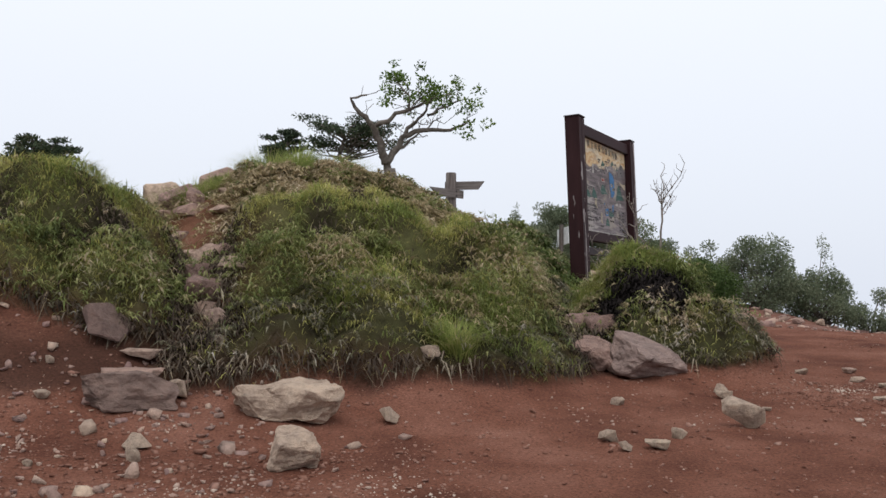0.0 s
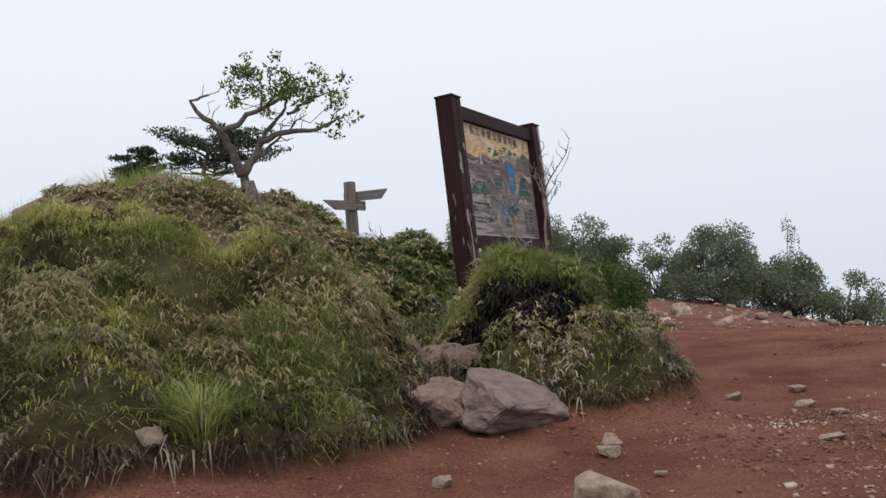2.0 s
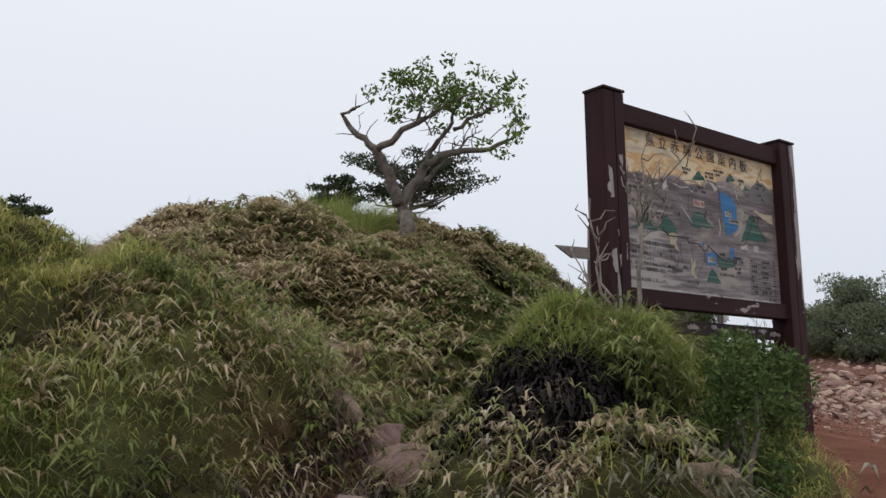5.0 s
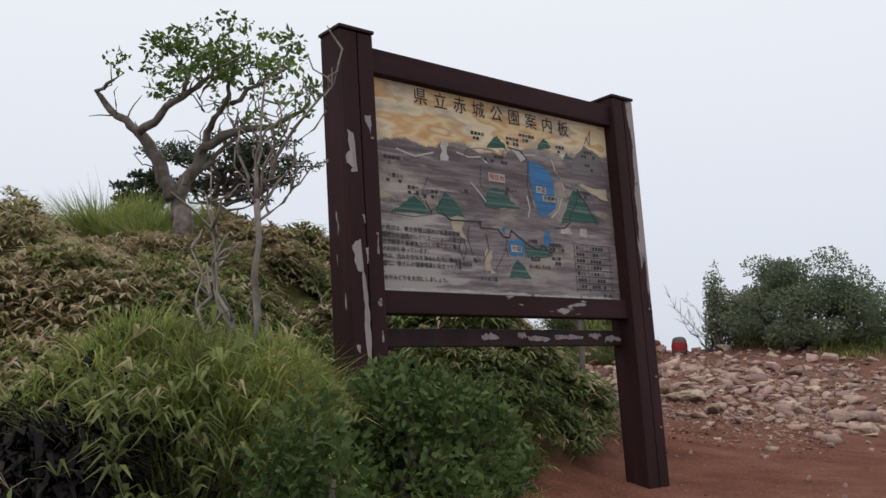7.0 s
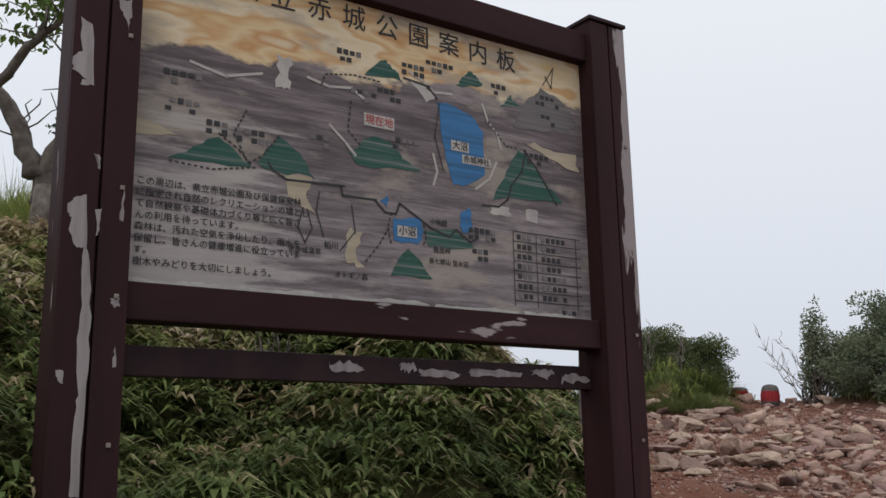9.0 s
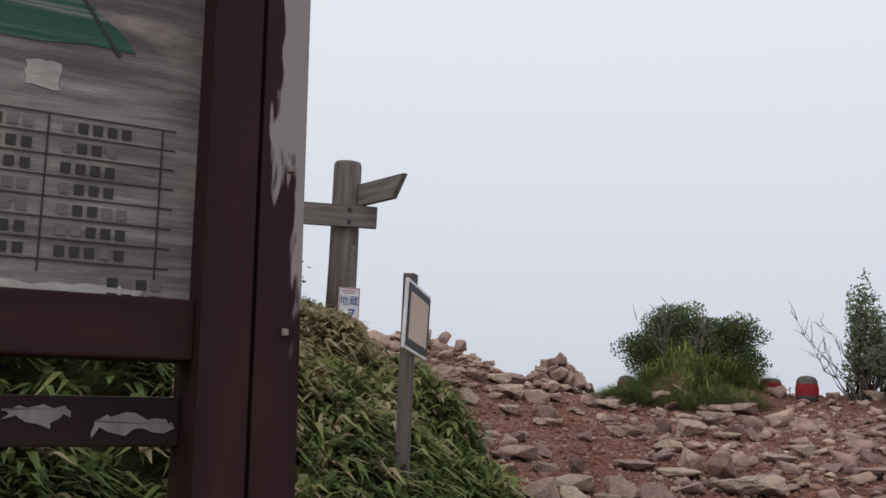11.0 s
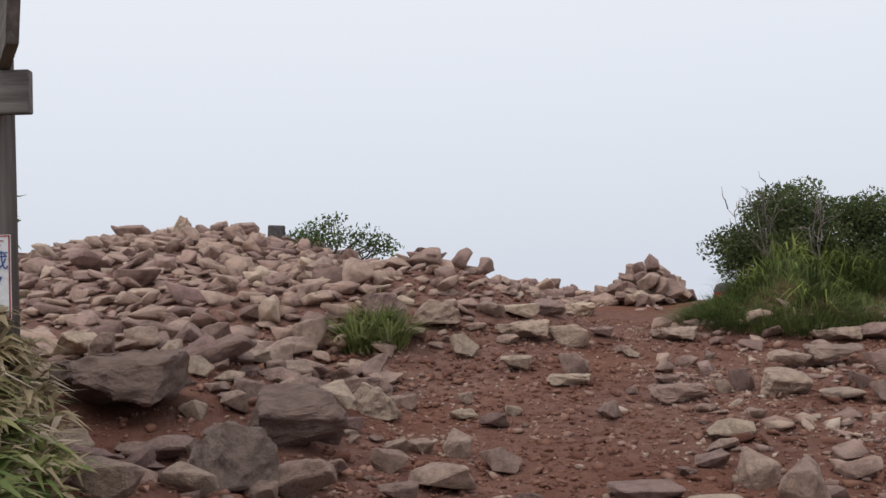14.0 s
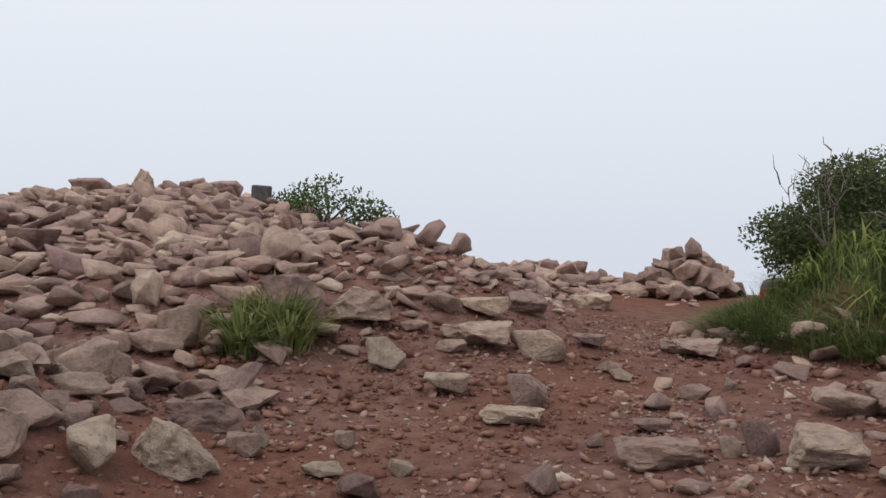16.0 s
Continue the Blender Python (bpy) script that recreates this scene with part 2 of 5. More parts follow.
def box(sx, sy, sz, cx=0, cy=0, cz=0, bevel=0.0):
    bm = bmesh.new()
    bmesh.ops.create_cube(bm, size=1, matrix=Matrix.Translation((cx, cy, cz)) @ Matrix.Diagonal((sx, sy, sz, 1)))
    if bevel:
        bmesh.ops.bevel(bm, geom=bm.edges[:], offset=bevel, segments=2, affect="EDGES", profile=0.6)
    return bm


def prism(outline, y0, y1, bevel=0.0):
    """An outline in x, z drawn out from y0 to y1."""
    bm = bmesh.new()
    a = [bm.verts.new((x, y0, z)) for x, z in outline]
    f = bm.faces.new(a)
    r = bmesh.ops.extrude_face_region(bm, geom=[f])
    bmesh.ops.translate(bm, verts=[v for v in r["geom"] if isinstance(v, bmesh.types.BMVert)], vec=(0, y1 - y0, 0))
    bmesh.ops.recalc_face_normals(bm, faces=bm.faces[:])
    if bevel:
        bmesh.ops.bevel(bm, geom=bm.edges[:], offset=bevel, segments=2, affect="EDGES")
    return bm


def tube(bm, pts, radii, sides=6):
    """A tapered limb through the points."""
    pts = [Vector(p) for p in pts]
    rings = []
    for i, p in enumerate(pts):
        d = (pts[min(i + 1, len(pts) - 1)] - pts[max(i - 1, 0)]).normalized()
        a = d.orthogonal().normalized(); b = d.cross(a)
        rings.append([bm.verts.new(p + radii[i] * (math.cos(k * math.tau / sides) * a + math.sin(k * math.tau / sides) * b)) for k in range(sides)])
    for r0, r1 in zip(rings, rings[1:]):
        best = min(range(sides), key=lambda s: (r0[0].co - r1[s].co).length)
        for k in range(sides):
            bm.faces.new((r0[k], r0[(k + 1) % sides], r1[(k + 1 + best) % sides], r1[(k + best) % sides]))
    bm.faces.new(rings[-1]); bm.faces.new(rings[0][::-1])
    for f in bm.faces:
        f.smooth = True
    return bm


def wiggle(p0, p1, n, amount, r):
    """A crooked line from p0 to p1."""
    p0, p1 = Vector(p0), Vector(p1)
    out = []
    for i in range(n + 1):
        t = i / n
        q = p0.lerp(p1, t)
        if 0 < i < n:
            q += Vector((r.normal(0, 1), r.normal(0, 1), r.normal(0, 1))) * amount * (p1 - p0).length
        out.append(q)
    return out


def leaf_blades(roots, dirs, ups, length, width, lift, droop):
    """Arrays of bent blades: five places and three triangles each."""
    n = len(roots)
    L, W = length[:, None], width[:, None]
    side = np.cross(dirs, ups); side /= np.linalg.norm(side, axis=1)[:, None] + 1e-9
    mid = roots + dirs * L * 0.45 + ups * (lift[:, None] * L)
    tip = roots + dirs * L + ups * ((lift * 1.3 - droop)[:, None] * L)
    v = np.stack([roots - side * W * 0.25, roots + side * W * 0.25, mid + side * W * 0.5, mid - side * W * 0.5, tip], 1).reshape(-1, 3)
    b = (np.arange(n) * 5)[:, None, None]
    t = (np.array([[0, 1, 2], [0, 2, 3], [3, 2, 4]])[None] + b).reshape(-1, 3)
    return v, t


def unit(v):
    return v / (np.linalg.norm(v, axis=-1, keepdims=True) + 1e-9)


# ---- the ground: one sheet ----
DOMES = {
    "front": (-0.68, 9.2, 1.66, 1.62, 0.06, 1.29),
    "shoulder": (0.80, 9.45, 0.72, 1.40, -0.16, 1.10),
    "crest": (-1.86, 13.07, 3.3, 2.5, -0.48, 1.92),
    "ridge": (-1.87, 15.86, 2.72, 2.65, 0.15, 2.03),
    "knoll": (-1.15, 17.76, 1.41, 1.07, -0.15, 1.72),
    "small": (2.52, 10.67, 0.70, 1.20, -0.20, 1.12),
    "leafy_base": (3.2, 11.15, 0.42, 0.55, 0.0, 0.62),
    "small_tail": (3.02, 9.82, 0.60, 0.50, -0.3, 0.55),
    "behind": (0.71, 16.68, 1.11, 2.55, 0.36, 1.14),
    "west": (-3.43, 9.10, 1.66, 2.43, 0.42, 1.44),
    "far_west": (-6.52, 12.60, 3.30, 3.01, 0.01, 2.08),
    "rubble": (-10.76, 24.61, 6.96, 4.04, -0.60, 1.62),
    "rubble_foot": (-4.70, 23.22, 2.40, 2.10, 0.03, 0.93),
    "crest_peak": (-1.3, 13.1, 0.75, 0.8, 0.0, 2.0),
    "ledge_top": (-4.0, 24.2, 1.7, 1.5, 0.0, 0.92),
    "rubble_north": (-7.4, 28.7, 1.9, 1.7, 0.6, 0.30),
    "tree_knoll": (-0.8, 14.5, 0.9, 0.9, 0.0, 1.90),
    "ledge": (-2.13, 20.09, 1.97, 1.27, -0.40, 0.80),
    "bush_bank": (-0.72, 27.15, 1.05, 1.35, 0.0, 0.46),
    "north_bank": (3.4, 28.4, 2.8, 2.2, 0.0, 0.34),
    "east_bank": (8.3, 24.6, 2.4, 1.8, 0.0, 0.22),
}
GRASSY = ("front", "shoulder", "crest", "crest_peak", "ridge", "knoll", "tree_knoll", "small", "small_tail", "leafy_base", "behind", "west", "far_west", "bush_bank", "north_bank", "east_bank")
LATTICE = np.random.default_rng(3).random((64, 64))


def vnoise(x, y, s):
    x, y = np.asarray(x) * s + 100.0, np.asarray(y) * s + 100.0
    i, j = np.floor(x).astype(int), np.floor(y).astype(int)
    u, v = x - i, y - j
    u, v = u * u * (3 - 2 * u), v * v * (3 - 2 * v)
    g = lambda a, b: LATTICE[a % 64, b % 64]
    return (g(i, j) * (1 - u) + g(i + 1, j) * u) * (1 - v) + (g(i, j + 1) * (1 - u) + g(i + 1, j + 1) * u) * v - 0.5


def clumps(x, y, s):
    """Rounded tufts of about s metres: height, way out from the middle, a number for each tuft."""
    x, y = np.asarray(x, float) / s + 200.0, np.asarray(y, float) / s + 200.0
    i, j = np.floor(x).astype(int), np.floor(y).astype(int)
    best, ox, oy, who = np.full(x.shape, 9.0), np.zeros(x.shape), np.zeros(x.shape), np.zeros(x.shape)
    for a in (-1, 0, 1):
        for b in (-1, 0, 1):
            p, q = i + a, j + b
            dx, dy = x - p - LATTICE[p % 64, q % 64], y - q - LATTICE[(p + 17) % 64, (q + 31) % 64]
            d = np.hypot(dx, dy)
            k = d < best
            best, ox, oy, who = np.where(k, d, best), np.where(k, dx, ox), np.where(k, dy, oy), np.where(k, LATTICE[(p + 5) % 64, (q + 43) % 64], who)
    return np.sqrt(np.maximum(0, 1 - (best / 0.85) ** 2)), ox, oy, who


def dome(p, x, y):
    cx, cy, rx, ry, rot, h = p
    c, s = math.cos(rot), math.sin(rot)
    u, v = ((x - cx) * c + (y - cy) * s) / rx, (-(x - cx) * s + (y - cy) * c) / ry
    return h * np.exp(-np.power(np.sqrt(u * u + v * v) / 0.8, 2.6) * 0.55)


def step(a, b, x):
    t = np.clip((x - a) / (b - a), 0, 1)
    return t * t * (3 - 2 * t)


# grassy hummocks with an eroded front: place, reach and height
RIMS = ((-0.85, 9.35, 0.80, 0.78, 0.27), (0.14, 9.4, 0.55, 0.70, 0.32), (-3.0, 8.7, 0.95, 0.85, 0.2))


def rim_reach(rim, x, y):
    return np.hypot((x - rim[0]) / rim[2], (y - rim[1]) / rim[3]) + 0.22 * vnoise(x, y, 2.4) + 0.10 * vnoise(x, y, 6.0)


def rim_top(x, y):
    return np.maximum.reduce([1 - step(0.78, 1.0, rim_reach(r, x, y)) for r in RIMS])


def rim_shade(x, y):
    """Shade painted on the earth under the front edge of each hummock."""
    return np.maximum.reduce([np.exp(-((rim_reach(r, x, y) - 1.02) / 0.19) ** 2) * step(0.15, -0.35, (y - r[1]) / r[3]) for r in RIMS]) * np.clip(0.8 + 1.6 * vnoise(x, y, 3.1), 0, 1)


def base_height(x, y):
    z = np.interp(y, (-5, 0, 4, 7, 10, 15, 20, 22.5, 25, 28, 31), (0.5, 0.6, 0.78, 0.98, 1.10, 1.48, 1.90, 2.14, 2.36, 2.58, 2.7))
    z = z - 0.16 * np.maximum(0, y - 31) ** 1.15 - 0.08 * np.maximum(0, x - 7.5) ** 1.15 - 0.10 * np.maximum(0, x - 4.5) * step(20, 25, y) - 0.13 * np.maximum(0, -15 - x) ** 1.1 - 0.12 * np.maximum(0, -6 - y)
    return z - 0.09 * np.maximum(0, x - 1) * step(13, 20, y)


def height(x, y):
    x, y = np.asarray(x, float), np.asarray(y, float)
    k = 6.0
    d = sum(np.exp(k * dome(p, x, y)) for p in DOMES.values()) - len(DOMES) + 1
    z = base_height(x, y) + np.log(d) / k
    t = turf_mask(x, y)
    lump = clumps(x + 0.2 * vnoise(x, y, 2.0), y, 0.95)[0]
    tuft = clumps(x, y, 0.42)[0]
    rim = np.maximum.reduce([r[4] * (1 - step(0.80, 1.04, rim_reach(r, x, y))) for r in RIMS])
    return z + t * (0.20 * (lump - 0.68) + rim + 0.14 * (tuft - 0.62)) + t * (-0.02 + 0.20 * vnoise(x, y, 1.0) + 0.55 * (np.abs(vnoise(x, y, 1.35)) - 0.1) + 0.40 * (np.abs(vnoise(x + 7, y, 2.7)) - 0.1)) + 0.12 * bare_face(x, y) * vnoise(x, y, 9.0) + 0.03 * vnoise(x, y, 1.1) + 0.02 * vnoise(x, y, 4.0) + 0.008 * vnoise(x, y, 9.0)


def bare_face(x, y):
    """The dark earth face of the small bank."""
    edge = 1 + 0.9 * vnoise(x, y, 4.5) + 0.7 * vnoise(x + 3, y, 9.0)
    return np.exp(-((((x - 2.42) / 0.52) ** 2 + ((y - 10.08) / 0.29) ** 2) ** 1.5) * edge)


# bare soil of the small bank joined with the painted edge and foot shade
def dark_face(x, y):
    return np.maximum.reduce([bare_face(x, y), 0.9 * rim_shade(x, y), 0.62 * foot_shade(x, y)])


def foot_shade(x, y):
    """Shade of the overhanging turf, painted over earth and roots at the front bank's foot."""
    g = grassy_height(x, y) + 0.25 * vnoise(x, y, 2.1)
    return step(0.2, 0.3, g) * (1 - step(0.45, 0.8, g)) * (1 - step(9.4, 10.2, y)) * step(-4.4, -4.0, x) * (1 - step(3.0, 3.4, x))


def grassy_height(x, y):
    return sum(dome(DOMES[k], x, y) for k in GRASSY)


def turf_mask(x, y):
    g = grassy_height(x, y)
    m = step(0.22, 0.36, g + 0.14 * vnoise(x, y, 2.3))
    gully = np.exp(-((x + 1.5 + 0.35 * (y - 8)) / (0.36 + 0.075 * np.maximum(0, y - 8))) ** 2) * step(7.0, 7.6, y) * (1 - step(12.5, 14, y))
    # the trodden gap between the front bank and the small one
    t = np.clip(((x - 1.8) * -0.4 + (y - 9.0) * 1.9) / 3.77, 0, 1)
    gap = np.exp(-(((x - 1.8 + 0.4 * t) ** 2 + (y - 9.0 - 1.9 * t) ** 2) / 0.075))
    ends = step(18.15, 18.45, y + 0.25 * x - 0.25) * step(-2.6, -2.1, x) * (1 - step(24, 25, y))
    foot = step(-1.15, -1.6, x) * (1 - step(7.15, 7.6, y + 0.35 * vnoise(x, y, 1.5))) * (y > 3)
    m = m * (1 - foot)
    return m * (1 - 0.9 * gully) * (1 - 0.9 * gap) * (1 - ends)


def stony_mask(x, y):
    return np.clip(step(17.5, 20.5, y) * (0.55 + vnoise(x, y, 0.8)) + step(0.1, 0.3, dome(DOMES["rubble"], x, y) + dome(DOMES["rubble_foot"], x, y)), 0, 1) * (1 - turf_mask(x, y))


def ground_sheet():
    def steps(lo, hi, fine, far0, far1):
        mid = np.arange(lo, hi, fine)
        out1 = hi + np.cumsum(np.minimum(fine * 1.18 ** np.arange(1, 60), 40.0))
        out0 = lo - np.cumsum(np.minimum(fine * 1.18 ** np.arange(1, 60), 40.0))[::-1]
        return np.concatenate([out0[out0 > far0], mid, out1[out1 < far1]])
    xs, ys = steps(-6, 6.5, 0.08, -420, 420), steps(3.5, 25.5, 0.08, -420, 480)
    X, Y = np.meshgrid(xs, ys, indexing="ij")
    Z = height(X, Y)
    nx, ny = X.shape
    idx = np.arange(nx * ny).reshape(nx, ny)
    a, b, c, d = idx[:-1, :-1].ravel(), idx[1:, :-1].ravel(), idx[1:, 1:].ravel(), idx[:-1, 1:].ravel()
    tris = np.concatenate([np.stack([a, b, c], 1), np.stack([a, c, d], 1)])
    me = fast_mesh("ground", np.stack([X, Y, Z], -1), tris, M_GROUND, True)
    for name, fn in (("turf", turf_mask), ("stony", stony_mask), ("peat_shade", dark_face)):
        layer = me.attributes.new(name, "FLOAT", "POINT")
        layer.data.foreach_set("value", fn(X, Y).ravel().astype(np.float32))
    return tagged(new("ground", me), "red-brown volcanic earth path rising between grassy banks", "ground", kind="structure")


ground_sheet()


def slope_normal(x, y, e=0.05):
    n = np.stack([-(height(x + e, y) - height(x - e, y)) / (2 * e), -(height(x, y + e) - height(x, y - e)) / (2 * e), np.ones_like(x)], -1)
    return unit(n)


def scatter(n, x0, x1, y0, y1, chance):
    """Random places in a rectangle, kept by chance(x, y)."""
    x, y = rng.uniform(x0, x1, n), rng.uniform(y0, y1, n)
    k = rng.random(n) < chance(x, y)
    return x[k], y[k]


# ---- rocks ----
def rock_mesh(seed, flat, points=13, rough=True, fine=True, craggy=False):
    """A broken stone: a faceted block with chipped faces."""
    r = np.random.default_rng(seed)
    bm = bmesh.new()
    p = r.uniform(-1, 1, (points, 3))
    p = p / np.maximum(np.abs(p).max(1, keepdims=True), 1e-6) * r.uniform(0.72, 1.0, (points, 1))
    p = p * (0.5, 0.5 * r.uniform(0.6, 0.95), 0.5 * flat)
    for q in p:
        bm.verts.new(q)
    bmesh.ops.convex_hull(bm, input=bm.verts[:])
    bmesh.ops.delete(bm, geom=[v for v in bm.verts if not v.link_faces], context="VERTS")
    if rough:
        bmesh.ops.bevel(bm, geom=bm.edges[:], offset=0.022, segments=1, affect="EDGES", clamp_overlap=True)
        bmesh.ops.triangulate(bm, faces=bm.faces[:])
        if fine:
            bmesh.ops.subdivide_edges(bm, edges=[e for e in bm.edges if e.calc_length() > 0.16], cuts=2, use_grid_fill=True)
        bmesh.ops.triangulate(bm, faces=bm.faces[:])
        for v in bm.verts:
            v.co += Vector(noise.noise_vector(v.co * 4.0 + Vector((seed, 0, 0)))) * 0.035 + Vector(noise.noise_vector(v.co * 13.0 + Vector((0, seed, 0)))) * 0.012
    else:
        bmesh.ops.triangulate(bm, faces=bm.faces[:])
    if craggy:
        bmesh.ops.subdivide_edges(bm, edges=[e for e in bm.edges if e.calc_length() > 0.045], cuts=2, use_grid_fill=True)
        bmesh.ops.triangulate(bm, faces=bm.faces[:])
        bm.normal_update()
        for v in bm.verts:
            q = v.co * 3.0 + Vector((seed, seed, 0))
            ridge = 0.5 - abs(noise.noise(q)) + 0.5 * (0.5 - abs(noise.noise(q * 2.7))) + 0.12 * noise.noise(Vector((q.x * 2, q.y * 2, q.z * 6)))
            v.co += v.normal * (ridge - 0.55) * 0.09 + Vector(noise.noise_vector(v.co * 22.0)) * 0.008
    bmesh.ops.recalc_face_normals(bm, faces=bm.faces[:])
    me = bpy.data.meshes.new("rock")
    bm.to_mesh(me); bm.free()
    me.materials.append(M_ROCK)
    return me


BLOCKY = [rock_mesh(s, 0.8) for s in range(8)]
SLABS = [rock_mesh(20 + s, 0.36) for s in range(8)]
CRAGS = [rock_mesh(80 + s, 0.75 if s % 2 else 0.45, 14, True, True, True) for s in range(8)]
LUMPS = [rock_mesh(60 + s, 0.32 + 0.11 * (s % 3), 11, True, False) for s in range(12)]
CHIPS = [rock_mesh(40 + s, 0.55, 9, False) for s in range(8)]


def chip_arrays(meshes):
    out = []
    for me in meshes:
        v = np.zeros(len(me.vertices) * 3, np.float32); me.vertices.foreach_get("co", v)
        f = np.zeros(len(me.loops), np.int32); me.loops.foreach_get("vertex_index", f)
        out.append((v.reshape(-1, 3), f.reshape(-1, 3)))
    return out


def put_rock(me, x, y, size, turn, sink=0.25, label="", tilt=(0.0, 0.0), stretch=(1, 1, 1), group="", z=None):
    ob = new("rock", me)
    low = min(v.co.z for v in me.vertices) * size * stretch[2]
    zz = float(height(x, y)) if z is None else z
    ob.matrix_world = Matrix.Translation((x, y, zz - low * (1 - 2 * sink))) @ Euler((tilt[0], tilt[1], turn)).to_matrix().to_4x4() @ Matrix.Diagonal((size * stretch[0], size * stretch[1], size * stretch[2], 1))
    return tagged(ob, label or "angular beige-grey stone lying on red earth", "rock", group)


def stamp(name, arrays, x, y, size, label, category, sink=0.2, lift=None, material=None):
    """Many small stones joined into one mesh."""
    V, T, off = [], [], 0
    z = height(x, y) if lift is None else lift
    pick = rng.integers(0, len(arrays), len(x))
    a, e = rng.uniform(0, math.tau, len(x)), rng.normal(0, 0.15, (len(x), 2))
    for k, (v, f) in enumerate(arrays):
        m = np.flatnonzero(pick == k)
        if not len(m):
            continue
        c, s = np.cos(a[m])[:, None], np.sin(a[m])[:, None]
        q = v[None] * size[m][:, None, None]
        px, py, pz = q[..., 0] * c - q[..., 1] * s, q[..., 0] * s + q[..., 1] * c, q[..., 2]
        pz = pz + e[m, :1] * px + e[m, 1:] * py
        low = pz.min(1, keepdims=True)
        px, py, pz = px + x[m][:, None], py + y[m][:, None], pz - low + (z[m] - sink * size[m])[:, None]
        V.append(np.stack([px, py, pz], -1).reshape(-1, 3))
        T.append((f[None] + (np.arange(len(m)) * len(v))[:, None, None]).reshape(-1, 3) + off)
        off += len(m) * len(v)
    me = fast_mesh(name, np.concatenate(V), np.concatenate(T), material or M_ROCK)
    return tagged(new(name, me), label, category, kind="stuff")


PLACED = []


def set_stones(rows, yaw, label, group, own=None):
    """Stones by place, width and height, facing the path."""
    for k, (x, y, w, h) in enumerate(rows):
        shape = BLOCKY if h / w > 0.5 else SLABS
        flat = 0.8 if h / w > 0.5 else 0.36
        if w > (0.32 if own else 0.38):
            shape, flat = (CRAGS[1::2] * 2, 0.75) if h / w > 0.5 else (CRAGS[0::2] * 2, 0.45)
        ob = put_rock(shape[(k * 3 + len(rows)) % 8], x, y, w, yaw + rng.normal(0, 0.25), 0.1, label, stretch=(1.08, 1.0, (0.85 if w > 0.32 else 1.2 if own else 1.0) * h / w / flat), group=group)
        if own and k == 2 and w > 0.6:
            ob.material_slots[0].link = "OBJECT"
            ob.material_slots[0].material = M_DARKROCK
        elif own and k not in (2, 3, 4):
            ob.material_slots[0].link = "OBJECT"
            ob.material_slots[0].material = own
        elif not own and w > 0.36 and y < 20.7 and x < 0.3:
            ob.material_slots[0].link = "OBJECT"
            ob.material_slots[0].material = M_DARKROCK if w > 0.6 else M_GREYROCK
        elif not own and rng.random() < 0.55:
            ob.material_slots[0].link = "OBJECT"
            ob.material_slots[0].material = M_CREAM if rng.random() < 0.3 else M_BEIGEROCK
        PLACED.append((x, y, w))


set_stones(((-0.21, 5.62, 0.34, 0.31), (-0.48, 6.64, 0.81, 0.37), (-1.44, 6.46, 0.65, 0.33), (-1.61, 6.77, 0.45, 0.14), (-1.65, 7.12, 0.3, 0.08), (-1.29, 6.76, 0.2, 0.14), (-1.13, 7.29, 0.11, 0.08), (0.21, 6.7, 0.15, 0.11),
            (-1.19, 5.84, 0.17, 0.08), (-1.14, 5.62, 0.11, 0.08), (2.63, 7.13, 0.31, 0.21), (1.85, 7.8, 0.12, 0.06), (1.9, 6.29, 0.18, 0.06), (1.63, 6.48, 0.13, 0.09), (2.11, 6.58, 0.11, 0.08), (1.71, 6.19, 0.1, 0.06),
            (2.88, 8.75, 0.14, 0.07), (-2.16, 6.71, 0.08, 0.05), (-2.01, 6.32, 0.11, 0.05), (-1.63, 5.41, 0.07, 0.04), (0.42, 7.5, 0.16, 0.13)), 0.06, "pale angular stone lying on the red path", "stones by the path", M_CREAM)
set_stones(((3.69, 10.18, 0.1, 0.05), (3.99, 10.13, 0.16, 0.06), (4.55, 10.38, 0.15, 0.05), (4.36, 9.66, 0.16, 0.05), (7.12, 20.3, 0.26, 0.16), (7.8, 21.01, 0.2, 0.17), (5.86, 20.99, 0.48, 0.32), (4.71, 21.82, 0.33, 0.22),
            (6.91, 21.85, 0.18, 0.14), (4.14, 8.48, 0.19, 0.04), (4.47, 9.27, 0.11, 0.04), (2.82, 8.45, 0.14, 0.08), (3.02, 7.89, 0.08, 0.03)), 0.1, "pale stone on the open red earth", "stones on the open earth", M_CREAM)
# the large stones at the foot of the small bank and in its gap
front = put_rock(CRAGS[3], 2.29, 9.08, 0.90, 0.35, 0.22, "big tilted grey boulder at the foot of a grassy bank", (0.2, 0.2), (1.0, 0.8, 0.58))
put_rock(CRAGS[5], 1.80, 9.2, 0.50, 1.4, 0.2, "pinkish stone beside the big boulder", (0.1, -0.2), (1, 1, 0.8))
front.material_slots[0].link = "OBJECT"
front.material_slots[0].material = M_GREYROCK
for x, y, s, a in ((1.72, 10.15, 0.46, 0.3), (1.45, 10.35, 0.34, 1.8), (1.35, 10.15, 0.3, 0.2), (1.95, 9.95, 0.4, 1.2), (1.25, 10.7, 0.3, 2.0), (1.5, 10.9, 0.26, 0.6), (0.75, 11.1, 0.3, 1.0), (3.3, 9.75, 0.24, 0.9)):
    put_rock(BLOCKY[int(s * 100) % 6], x, y, s, a, 0.25, "weathered stone half sunk in the gap between banks", group="stones in the gap")
